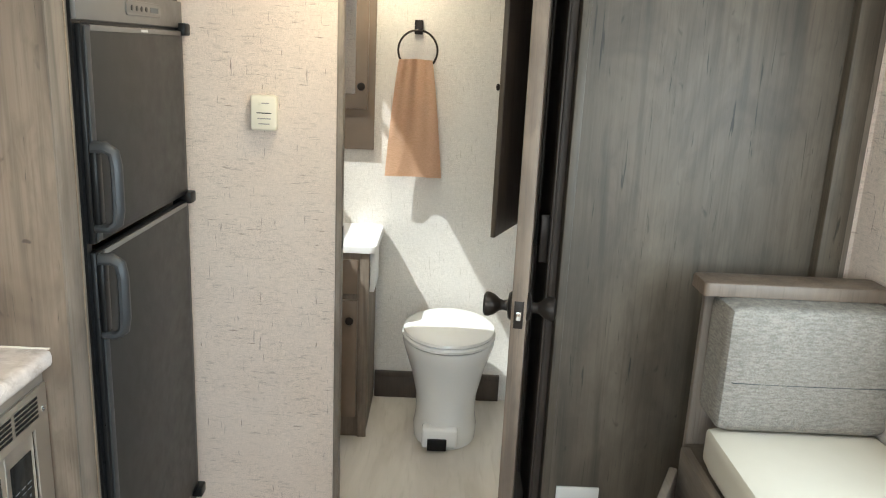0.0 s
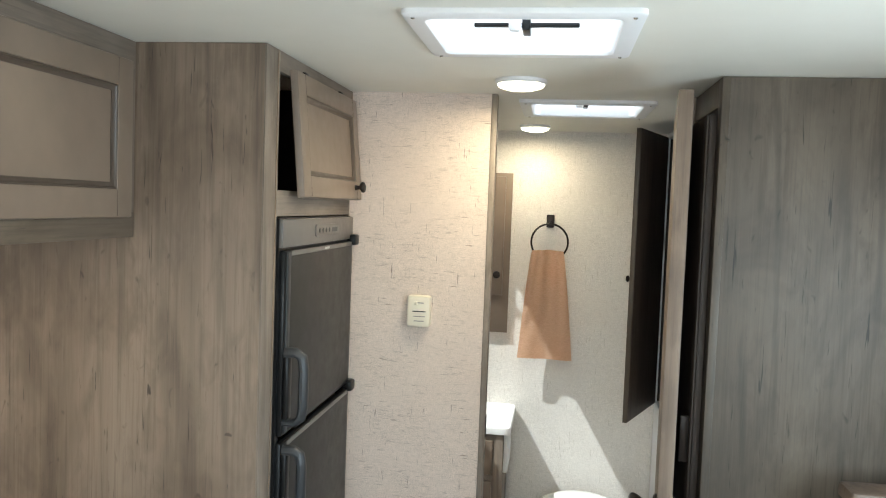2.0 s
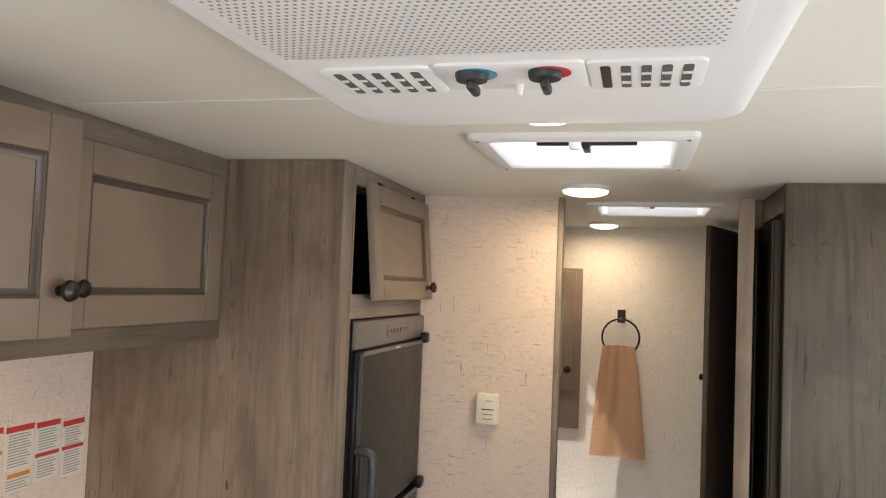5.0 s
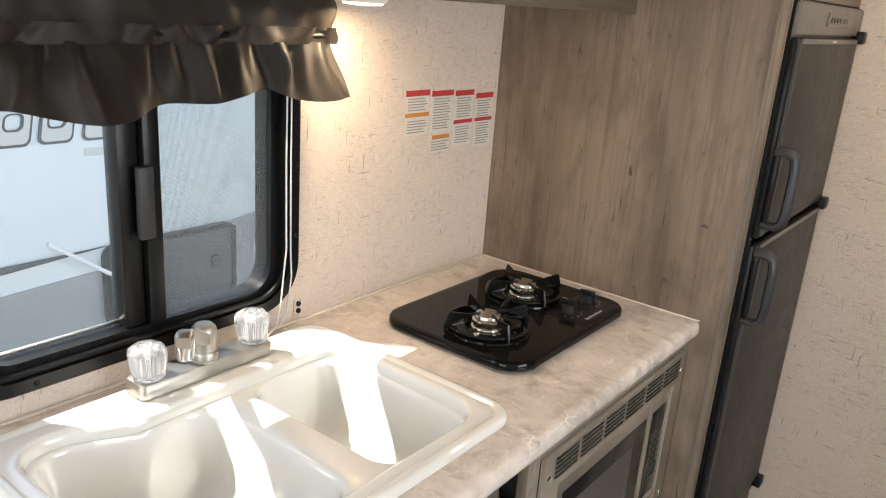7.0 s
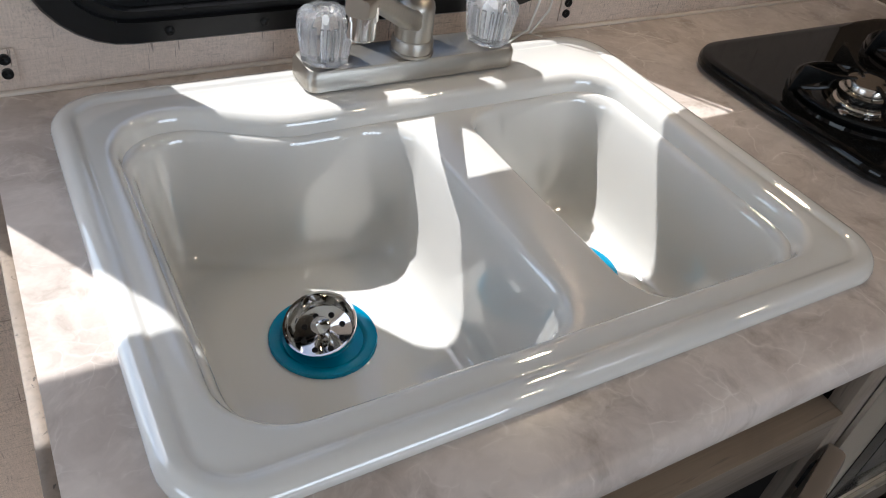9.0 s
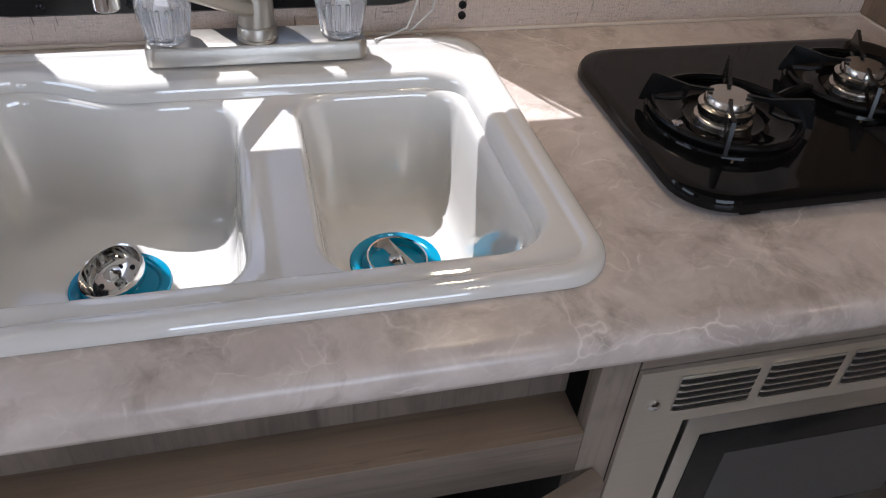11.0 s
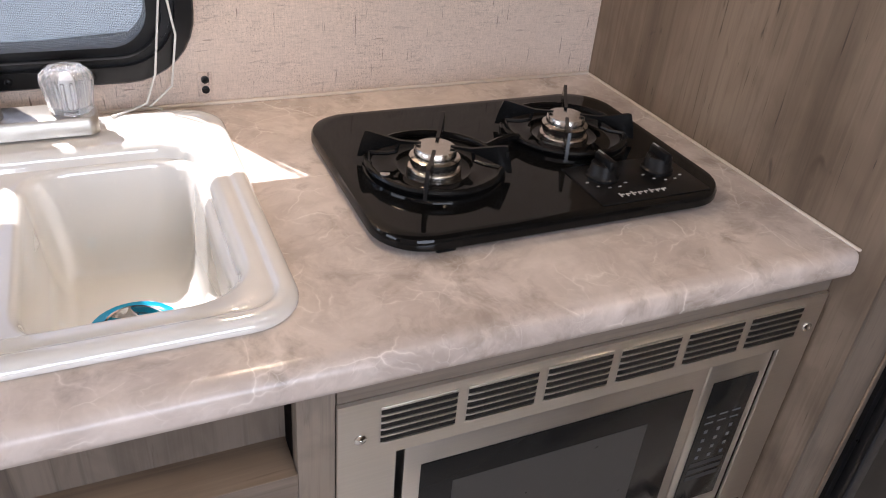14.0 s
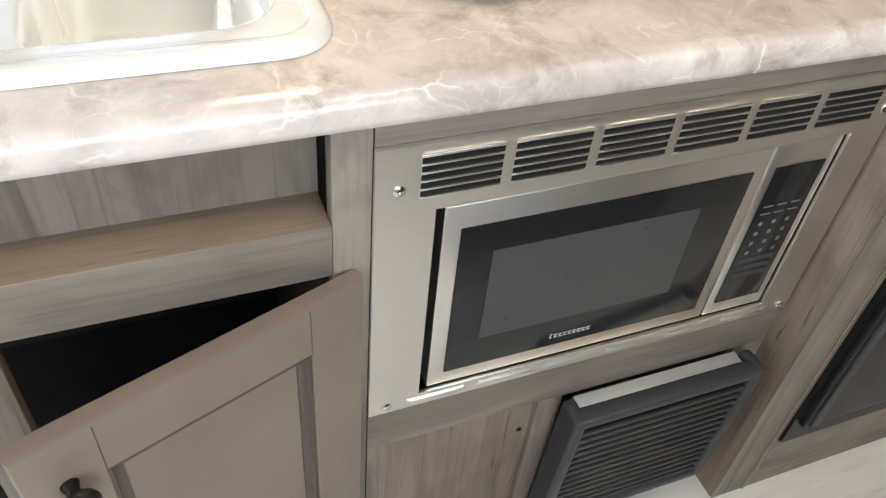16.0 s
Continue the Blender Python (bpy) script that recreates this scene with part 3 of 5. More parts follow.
# block-shaped brand mark and a smaller line under it, as plain shapes
for k, (yc, w) in enumerate(((-0.42, 0.16), (-0.24, 0.15), (-0.06, 0.15), (0.13, 0.15))):
    o = B()
    sk = [(p + 0.18 * (q - 0.93), q) for p, q in rr(yc, 0.935, w, 0.175, 0.03)]
    ik = [(p + 0.18 * (q - 0.95), q) for p, q in rr(yc, 0.95, w * 0.42, 0.06, 0.02)]
    ring(o, sk, ik, "x", NX + 0.003, NX + 0.010)
    dk = part("emblem", o, DECALDARK, body_ob, "dark outlined block emblem")
    sk2 = [(yc + (p - yc) * 0.86, 0.935 + (q - 0.935) * 0.86) for p, q in sk]
    ik2 = [(yc + (p - yc) * 1.35, 0.95 + (q - 0.95) * 1.25) for p, q in ik]
    part("emblem_face", ring(B(), sk2, ik2, "x", NX + 0.010, NX + 0.013), PRINT, dk)
# white rod added to draw a bright slanting glint in the window view
part("glint_rod", rod(B(), (NX + 0.05, -0.165, 0.426), (NX + 0.05, 0.292, 0.087), 0.010, 8), WHITE, body_ob, "pale rod drawn for a slanting glint")
part("emblem_bar", slab(B(), rr(0.20, 0.795, 0.30, 0.035, 0.012), "x", NX + 0.003, NX + 0.008), PRINT, body_ob)
for wy in (-1.2, 0.0):
    wh = lathe(B(), [(0.20, 0), (0.33, 0.0), (0.35, 0.03), (0.35, 0.17), (0.33, 0.2), (0.0, 0.2)], (NX - 0.03, wy + 2.6, -0.40), (-1, 0, 0), 28)
    wob = part("wheel", wh, BLACKPLASTIC, trailer, "black tyre")
    part("rim", lathe(B(), [(0.0, 0.02), (0.05, 0.02), (0.17, -0.005), (0.2, 0.01), (0.2, 0.1)], (NX - 0.035, wy + 2.6, -0.40), (-1, 0, 0), 24), CHROME, wob)

# ---- kitchen window ----
win = thing("window_1", (0, -0.985, 0.955), "black-framed sliding window over the sink", "window", "", "structure")
yc, zc = (-1.31 - 0.662) / 2, (0.953 + 1.49) / 2
ww, hh = 0.648, 0.537
fb = B()
o1, o2, o3 = rr(yc, zc, ww, hh, 0.095, 8), rr(yc, zc, ww - 0.05, hh - 0.05, 0.075, 8), rr(yc, zc, ww - 0.12, hh - 0.092, 0.05, 8)
o4 = rr(yc, zc, ww - 0.085, hh - 0.07, 0.06, 8)
loft(fb, [lift(o1, "x", 0.001), lift(o1, "x", 0.010), lift(rr(yc, zc, ww - 0.006, hh - 0.006, 0.092, 8), "x", 0.014), lift(o2, "x", 0.016), lift(o2, "x", 0.006), lift(rr(yc, zc, ww - 0.06, hh - 0.058, 0.07, 8), "x", 0.006), lift(rr(yc, zc, ww - 0.062, hh - 0.06, 0.07, 8), "x", 0.012), lift(o4, "x", 0.012), lift(o4, "x", -0.002), lift(o3, "x", -0.002), lift(o3, "x", -0.048)], False, False)
frame_ob = part("window_frame", fb, BLACKPLASTIC, win, "black window frame")
for sy, sz in ((-1.18, 0.967), (-1.08, 0.967), (-0.90, 0.967), (-0.80, 0.967), (-0.674, 1.10), (-0.674, 1.24), (-0.674, 1.36), (-1.298, 1.15)):
    screw(frame_ob, (0.015, sy, sz), (1, 0, 0), BLACKPLASTIC, 0.005)
part("mullion", box(box(B(), -0.046, -0.006, -1.021, -0.985, 1.0, 1.45, 0.003), -0.045, 0.004, -0.982, -0.952, 1.0, 1.45, 0.003), BLACKPLASTIC, win)
part("latch", box(B(), 0.003, 0.018, -1.000, -0.972, 1.155, 1.275, 0.004), GREYPLASTIC, win, "grey sash latch")
part("sash_rail", box(B(), -0.033, -0.029, -1.25, -1.02, 1.003, 1.010, 0.001), STEEL, win, "thin bright sash rail")
for name, xx, y0, y1 in (("pane", -0.035, -1.27, -1.0), ("pane", -0.042, -0.99, -0.70)):
    p = part(name, box(B(), xx - 0.002, xx + 0.002, y0, y1, 0.99, 1.46), PANE, win)
    p.visible_shadow = False
ms = part("insect_screen", box(B(), -0.0155, -0.015, -0.955, -0.715, 0.99, 1.46), MESH, win, "fine grey insect screen")
ms.visible_shadow = False

# ---- galley: worktop, sink, tap ----
SX0, SX1, SY0, SY1 = 0.037, 0.540, -1.312, -0.644     # sink rim
CT = 0.91
ct = thing("worktop", (0.3, -0.68, 0.872), "pink-beige marble-look laminate worktop along the galley", "countertop")
b = B()
HX0, HX1, HY0, HY1 = SX0 + 0.02, SX1 - 0.02, SY0 + 0.02, SY1 - 0.02
CY0 = -1.362
edge = [(0.002, CY0), (0.585, CY0), (0.585, -0.002), (0.002, -0.002)]
hole = [(HX0, HY0), (HX1, HY0), (HX1, HY1), (HX0, HY1)]
ring(b, edge, hole, "z", 0.872, CT)
prof = [(0.585, 0.872), (0.597, 0.872), (0.603, 0.876), (0.606, 0.884), (0.606, 0.897), (0.603, 0.905), (0.596, 0.9093), (0.585, CT)]
loft(b, [[(x, CY0, z) for x, z in prof], [(x, -0.002, z) for x, z in prof]])
bmesh.ops.remove_doubles(b, verts=b.verts[:], dist=1e-5)
part("top", b, MARBLE, ct)
b = B()
box(b, 0.001, 0.008, CY0, -0.002, CT, CT + 0.004, 0.0015)
box(b, 0.008, 0.604, -0.0055, -0.001, CT, CT + 0.003, 0.001)
part("caulk_line", b, CAULK, ct, "pale caulk line")

sink = thing("kitchen_sink", (0.29, -0.98, 0.74), "glossy off-white double-bowl drop-in sink", "sink")
b = B()
cxs, cys = (SX0 + SX1) / 2, (SY0 + SY1) / 2
sw, sd = SX1 - SX0, SY1 - SY0
OUT = [(0, 0.9105), (0, 0.914), (0.002, 0.9185), (0.006, 0.9222), (0.011, 0.9235), (0.017, 0.9232), (0.020, 0.9222), (0.022, 0.9205), (0.0245, 0.9200), (0.027, 0.9208)]


def dense(cx, cy, w, d, r, k=8, m=28):
    """Rounded rectangle with its straight sides cut into short pieces."""
    pts = rr(cx, cy, w, d, r, k)
    out = []
    for i, (p, q) in enumerate(zip(pts, pts[1:] + pts[:1])):
        n = m if i % (k + 1) == k else 1
        out += [(p[0] + (q[0] - p[0]) * j / n, p[1] + (q[1] - p[1]) * j / n) for j in range(n)]
    return out


def deck_curve(pts):
    """The faucet deck swells out over the bowls: the back edge swings forward near the faucet."""
    out = []
    for x, y in pts:
        u = max(0.0, min(1.0, (y + 1.205) / 0.12))
        swell = 0.044 * u * u * (3 - 2 * u)
        keep = max(0.0, min(1.0, (0.32 - x) / 0.22))
        out.append((x + swell * keep, y))
    return out


def rim_edges(loop):
    return [b.edges.get((loop[i], loop[(i + 1) % len(loop)])) for i in range(len(loop))]


def recess(x0, x1, y0, y1, k, r):
    return deck_curve(dense((x0 + x1) / 2, (y0 + y1) / 2, x1 - x0 - 2 * k, y1 - y0 - 2 * k, r))


loops = [lift(rr(cxs, cys, sw - 2 * d, sd - 2 * d, max(0.02, 0.055 - d), 8), "z", z) for d, z in OUT]
vs = loft(b, loops, False, False)
outer_rim = rim_edges(vs[-1])
WELL = (0.085, 0.500, -1.274, -0.680)
vs = loft(b, [lift(recess(*WELL, k, 0.066 - k), "z", z) for k, z in ((0, 0.9208), (0.003, 0.9203), (0.006, 0.9185), (0.009, 0.9150), (0.011, 0.9095), (0.012, 0.9030), (0.0125, 0.900))], False, False)
bmesh.ops.triangle_fill(b, use_beauty=True, use_dissolve=False, edges=outer_rim + rim_edges(vs[0]))
shelf = rim_edges(vs[-1])
BOWLS = [(0.0982, 0.4868, -1.2608, -0.959, 0.280, -1.112), (0.0982, 0.4868, -0.903, -0.6932, 0.291, -0.798)]
for bx0, bx1, by0, by1, dx, dy in BOWLS:
    prof = [(0, 0.900), (0.002, 0.8993), (0.005, 0.8965), (0.0075, 0.891), (0.009, 0.882), (0.013, 0.845), (0.018, 0.795), (0.022, 0.776), (0.0275, 0.763), (0.036, 0.7535), (0.047, 0.7485)]
    vs = loft(b, [lift(recess(bx0, bx1, by0, by1, k, max(0.034, 0.0535 - k * 0.35)), "z", z) for k, z in prof], False, False)
    shelf += rim_edges(vs[0])
    drain = [b.verts.new((dx + 0.045 * math.cos(a), dy + 0.045 * math.sin(a), 0.7455)) for a in [2 * math.pi * i / 32 for i in range(32)]]
    de = [b.edges.new((drain[i], drain[(i + 1) % 32])) for i in range(32)]
    bmesh.ops.triangle_fill(b, use_beauty=True, use_dissolve=False, edges=de + rim_edges(vs[-1]))
bmesh.ops.triangle_fill(b, use_beauty=True, use_dissolve=False, edges=shelf)
part("basin", b, ENAMEL, sink)
for (bx0, bx1, by0, by1, dx, dy), tilt, lift_z in zip(BOWLS, ((17, "X", 10), (-4, "X", 3)), (0.006, -0.012)):
    fl = part("drain_flange", lathe(B(), [(0.030, -0.03), (0.036, -0.012), (0.042, 0.0), (0.046, 0.0022), (0.0545, 0.003), (0.0556, 0.0015), (0.0556, -0.002)], (dx, dy, 0.7475), (0, 0, 1), 32), BLUEFILM, sink, "drain flange under blue protective film")
    part("drain_cup", lathe(B(), [(0.0, -0.05), (0.03, -0.045), (0.034, -0.012), (0.0335, -0.012), (0.029, -0.043), (0.0, -0.048)], (dx, dy, 0.7465), (0, 0, 1), 24), CHROME, fl)
    bk = thing("sink_strainer", (dx, dy, 0.7465), "chrome basket strainer lying tilted in the drain", "strainer", "sink strainers")
    cup = lathe(B(), [(0.0, 0.0), (0.020, 0.001), (0.030, 0.004), (0.034, 0.010), (0.035, 0.022), (0.037, 0.0225), (0.0375, 0.021), (0.0355, 0.008), (0.031, 0.0005), (0.02, -0.003), (0.0, -0.004)], (dx, dy, 0.7465 + lift_z), (0, 0, 1), 28)
    stem = lathe(B(), [(0.007, 0.0), (0.005, 0.006), (0.009, 0.012), (0.010, 0.018), (0.005, 0.021), (0.0, 0.0215)], (dx, dy, 0.7465 + lift_z), (0, 0, 1), 16)
    holes = B()
    for k in range(8):
        a = 2 * math.pi * k / 8
        lathe(holes, [(0.0032, 0), (0.0032, 0.0012), (0.0, 0.0012)], (dx + 0.021 * math.cos(a), dy + 0.021 * math.sin(a), 0.7465 + lift_z + 0.0012), (0, 0, 1), 8)
    for q in (cup, stem, holes):
        turn(q, (dx, dy, 0.7465 + lift_z), "X", tilt[0])
        turn(q, (dx, dy, 0.7465 + lift_z), "Y", tilt[2])
    cp = part("basket", cup, CHROME, bk)
    part("stem", stem, CHROME, cp)
    part("perforation", holes, BLACKPLASTIC, cp, "small round drain holes")
    if lift_z < 0:
        sp = box(B(), dx - 0.034, dx + 0.034, dy - 0.0012, dy + 0.0012, 0.7375, 0.7605, 0.0008)
        turn(sp, (dx, dy, 0.7375), "X", -28)
        turn(sp, (dx, dy, 0.7375), "Z", 24)
        part("cross_bar", sp, CHROME, cp, "flat bright bar across the basket")

tap = thing("kitchen_faucet", (0.075, -0.93, 0.9235), "brushed nickel faucet with two clear acrylic knobs", "faucet")
b = B()
prof = rr(0.074, -0.932, 0.058, 0.262, 0.012, 5)


def inset(pts, d, cx, cy, hx, hy):
    return [(cx + (p - cx) * (hx - d) / hx, cy + (q - cy) * (hy - d) / hy) for p, q in pts]


loft(b, [lift(prof, "z", 0.9235), lift(prof, "z", 0.941), lift(inset(prof, 0.003, 0.074, -0.932, 0.029, 0.131), "z", 0.946), lift(inset(prof, 0.008, 0.074, -0.932, 0.029, 0.131), "z", 0.9475)])
part("base_plate", b, NICKEL, tap)
for ky in (-1.036, -0.830):
    part("knob_collar", lathe(B(), [(0.020, 0), (0.0195, 0.002), (0.014, 0.0035), (0.012, 0.006)], (0.078, ky, 0.9475), (0, 0, 1), 20), CHROME, tap)
    kb = part("acrylic_knob", lathe(B(), [(0.021, 0.0), (0.025, 0.002), (0.0265, 0.014), (0.0290, 0.030), (0.0305, 0.040), (0.0290, 0.049), (0.023, 0.055), (0.014, 0.0565), (0.012, 0.054), (0.0, 0.053)], (0.078, ky, 0.9485), (0, 0, 1), 64, None, 0.045, 8), ACRYLIC, tap, "clear fluted acrylic knob")
    flutes = B()
    for k in range(16):
        a = 2 * math.pi * (k + 0.5) / 16
        rod(flutes, (0.078 + 0.0165 * math.cos(a), ky + 0.0165 * math.sin(a), 0.956), (0.078 + 0.019 * math.cos(a), ky + 0.019 * math.sin(a), 0.990), 0.0022, 6)
    part("flute", flutes, ACRYLIC, kb)
    part("knob_core", lathe(B(), [(0.005, 0), (0.005, 0.030), (0.004, 0.032), (0.0, 0.032)], (0.078, ky, 0.955), (0, 0, 1), 14), WHITE, kb)
SPX, SPY = 0.080, -0.932
part("spout_collar", lathe(B(), [(0.0245, 0), (0.0245, 0.003), (0.0235, 0.004), (0.0235, 0.016), (0.022, 0.018)], (SPX, SPY, 0.9475), (0, 0, 1), 48, None, 0.012, 24), NICKEL, tap, "knurled collar")
part("spout_body", lathe(B(), [(0.0215, 0.0), (0.0212, 0.035), (0.0200, 0.040), (0.015, 0.0455), (0.006, 0.0475), (0.0, 0.0477)], (SPX, SPY, 0.9655), (0, 0, 1), 32), NICKEL, tap)
# flat-sided arm rising from the body to a level tip
arm = Vector((0.157, -0.140, 0)).normalized()
side = Vector((-arm.y, arm.x, 0))
b = B()
rows = []
for along, z, hw, hh in ((0.006, 0.986, 0.0125, 0.0120), (0.035, 0.998, 0.0118, 0.0115), (0.085, 1.024, 0.0108, 0.0100), (0.140, 1.053, 0.0102, 0.0092), (0.184, 1.076, 0.0105, 0.0090), (0.200, 1.081, 0.0122, 0.0105), (0.214, 1.081, 0.0132, 0.0115), (0.222, 1.080, 0.010, 0.008)):
    c = Vector((SPX, SPY, z)) + arm * along
    rows.append([c + side * u + Vector((0, 0, w)) for u, w in rr(0, 0, 2 * hw, 2 * hh, min(hw, hh) * 0.55, 4)])
loft(b, rows)
sp = part("spout", b, NICKEL, tap, "flat-sided rising spout")
tip = Vector((SPX, SPY, 1.079)) + arm * 0.207
part("aerator", lathe(B(), [(0.0135, 0), (0.0135, 0.012), (0.0122, 0.0125), (0.0122, 0.028), (0.0105, 0.030), (0.0, 0.030)], tip, (0, 0, -1), 24), CHROME, sp)

# ---- cooktop ----
HOB = thing("cooktop", (0.29, -0.30, CT), "black enamelled two-burner drop-in gas cooktop", "cooktop")
b = B()
hp = rr(0.297, -0.313, 0.348, 0.468, 0.06, 8)
loft(b, [lift(inset(hp, 0.010, 0.297, -0.313, 0.174, 0.234), "z", CT + 0.0005), lift(inset(hp, 0.004, 0.297, -0.313, 0.174, 0.234), "z", CT + 0.004), lift(hp, "z", CT + 0.008), lift(hp, "z", CT + 0.016), lift(inset(hp, 0.002, 0.297, -0.313, 0.174, 0.234), "z", CT + 0.0205), lift(inset(hp, 0.007, 0.297, -0.313, 0.174, 0.234), "z", CT + 0.0225), lift(inset(hp, 0.014, 0.297, -0.313, 0.174, 0.234), "z", CT + 0.022)])
part("enamel_top", b, BLACKGLASS, HOB)
for fx, fy in ((0.435, -0.50), (0.17, -0.52), (0.435, -0.125), (0.452, -0.475)):
    part("foot", box(B(), fx - 0.014, fx + 0.014, fy - 0.012, fy + 0.012, CT, CT + 0.010, 0.002), BLACKPLASTIC, HOB)
ZT = CT + 0.022
for bx, by in ((0.318, -0.430), (0.268, -0.215)):
    part("burner_bowl", lathe(B(), [(0.089, 0.0), (0.088, 0.004), (0.082, 0.0065), (0.076, 0.0055), (0.070, 0.001), (0.052, 0.0008), (0.046, 0.0028), (0.043, 0.001), (0.034, 0.0006), (0.0, 0.0006)], (bx, by, ZT), (0, 0, 1), 48), BLACKGLASS, HOB, "glossy raised ring round a burner")
    bu = part("burner", lathe(B(), [(0.034, -0.002), (0.034, 0.004), (0.0325, 0.006), (0.029, 0.007), (0.029, 0.015), (0.0315, 0.016), (0.0315, 0.0185), (0.029, 0.020), (0.0265, 0.0205), (0.0262, 0.029), (0.0248, 0.0308), (0.0, 0.0315)], (bx, by, ZT), (0, 0, 1), 48), ALU, HOB, "bright aluminium burner head")
    slots = B()
    for k in range(26):
        a = 2 * math.pi * k / 26
        d = Vector((math.cos(a), math.sin(a), 0))
        rod(slots, Vector((bx, by, ZT + 0.011)) + d * 0.0285, Vector((bx, by, ZT + 0.011)) + d * 0.0302, 0.0022, 6)
    part("flame_slots", slots, BLACKIRON, bu, "row of dark flame ports")
    gr = B()
    n = 48
    tube(gr, [(bx + 0.083 * math.cos(2 * math.pi * i / n), by + 0.083 * math.sin(2 * math.pi * i / n), ZT + 0.011) for i in range(n)], 0.0045, 8, True)
    for k in range(4):
        a = radians(61 + 90 * k)
        d = Vector((math.cos(a), math.sin(a), 0))
        s = Vector((-math.sin(a), math.cos(a), 0)) * 0.0022
        c = Vector((bx, by, ZT))
        outline = [(0.018, 0.0345), (0.044, 0.034), (0.083, 0.042), (0.087, 0.0415), (0.092, 0.026), (0.096, 0.0075), (0.090, 0.0075), (0.083, 0.016), (0.064, 0.022), (0.046, 0.029), (0.018, 0.0325)]
        loft(gr, [[c + d * r + s + Vector((0, 0, h)) for r, h in outline], [c + d * r - s + Vector((0, 0, h)) for r, h in outline]])
        tube(gr, [c + d * 0.046 + Vector((0, 0, 0.030)), c + d * 0.048 + Vector((0, 0, 0.018)), c + d * 0.060 + Vector((0, 0, 0.0145)), c + d * 0.083 + Vector((0, 0, 0.0125))], 0.0028, 6)
    part("pan_support", gr, BLACKIRON, HOB, "black wire pan support with four raised fins")
part("pan_support_bar", tube(B(), [(0.299, -0.349, ZT + 0.012), (0.293, -0.330, ZT + 0.015), (0.285, -0.305, ZT + 0.015), (0.282, -0.295, ZT + 0.012)], 0.0055, 8), BLACKIRON, HOB)
part("igniter", lathe(B(), [(0.007, 0), (0.007, 0.003), (0.0045, 0.004), (0.0045, 0.012), (0.006, 0.013), (0.006, 0.017), (0.0, 0.018)], (0.344, -0.504, ZT), (0, 0, 1), 14), CHROME, HOB)
pl = part("control_plate", box(B(), 0.360, 0.458, -0.272, -0.112, ZT - 0.0005, ZT + 0.0015, 0.0006), BLACKPLASTIC, HOB, "matt black control plate")
for k, (hk, wk) in enumerate(((0.0095, 0.0052), (0.0062, 0.0054), (0.0092, 0.0052), (0.0062, 0.0054), (0.0062, 0.0040), (0.0092, 0.0052), (0.0062, 0.0052), (0.0062, 0.0054))):
    yk = -0.238 + 0.0088 * k
    part("emblem_stroke", box(box(B(), 0.4465 - hk, 0.4465, yk, yk + wk * 0.42, ZT + 0.0015, ZT + 0.0019), 0.4465 - 0.0062, 0.4465 - 0.0040, yk + wk * 0.45, yk + wk * 1.3, ZT + 0.0015, ZT + 0.0019), PRINT, pl)
for ky in (-0.232, -0.148):
    kx = 0.393
    kn = part("knob", lathe(B(), [(0.021, 0), (0.021, 0.003), (0.018, 0.006), (0.0165, 0.018), (0.015, 0.0195), (0.0, 0.0195)], (kx, ky, ZT + 0.0015), (0, 0, 1), 28), BLACKPLASTIC, HOB, "black control knob")
    part("grip", box(B(), kx - 0.018, kx + 0.018, ky - 0.0048, ky + 0.0048, ZT + 0.016, ZT + 0.030, 0.003), BLACKPLASTIC, kn)
    part("pointer", box(B(), kx - 0.017, kx - 0.006, ky - 0.001, ky + 0.001, ZT + 0.0302, ZT + 0.0306), PRINT, kn)
    dots = B()
    for k in range(5):
        a = radians(-70 + 28 * k)
        box(dots, kx + 0.030 * math.cos(a) - 0.001, kx + 0.030 * math.cos(a) + 0.001, ky + 0.030 * math.sin(a) - 0.002, ky + 0.030 * math.sin(a) + 0.002, ZT + 0.0015, ZT + 0.0019)
    part("dial_marks", dots, PRINT, kn)

# ---- base cabinets ----
FX = 0.584        # front of the face frame
base = thing("base_cabinet", (0.29, -0.68, 0), "grey-brown wood galley base cabinet with an open door", "cabinet")
for y0, y1, z1 in ((-0.672, -0.634, 0.872), (CY0, CY0 + 0.03, 0.872), (-1.02, -0.972, 0.696)):
    part("stile", box(B(), FX - 0.02, FX, y0, y1, 0.0, z1, 0.0015), FRAMEV, base)
b = box(B(), FX - 0.02, FX, CY0 + 0.03, -0.672, 0.696, 0.760, 0.0015)
part("rail", b, FRAMEY, base)
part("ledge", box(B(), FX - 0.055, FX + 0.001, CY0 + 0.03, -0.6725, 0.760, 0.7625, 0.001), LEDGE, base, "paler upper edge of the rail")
# darker stile wood here carries the shade of the worktop overhang
part("false_front", box(B(), FX - 0.060, FX - 0.052, CY0 + 0.02, -0.672, 0.73, 0.872), FRAMEV, base, "recessed wood panel under the worktop")
part("toe_rail", box(B(), FX - 0.02, FX, CY0 + 0.03, -0.672, 0.0, 0.10, 0.0015), FRAMEY, base)
# inner boards painted near-black, so the open cabinet looks unlit
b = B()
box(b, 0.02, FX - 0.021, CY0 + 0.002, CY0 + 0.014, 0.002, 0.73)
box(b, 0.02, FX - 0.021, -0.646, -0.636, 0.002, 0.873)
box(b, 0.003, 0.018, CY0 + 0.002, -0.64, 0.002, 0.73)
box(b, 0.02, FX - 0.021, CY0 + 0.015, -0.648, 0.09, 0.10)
part("carcass", b, CARCASS, base, "cabinet interior with its shade painted near-black")
part("end_panel", box(B(), 0.002, FX, CY0 - 0.012, CY0, 0.0, 0.872, 0.001), PANEL, base)
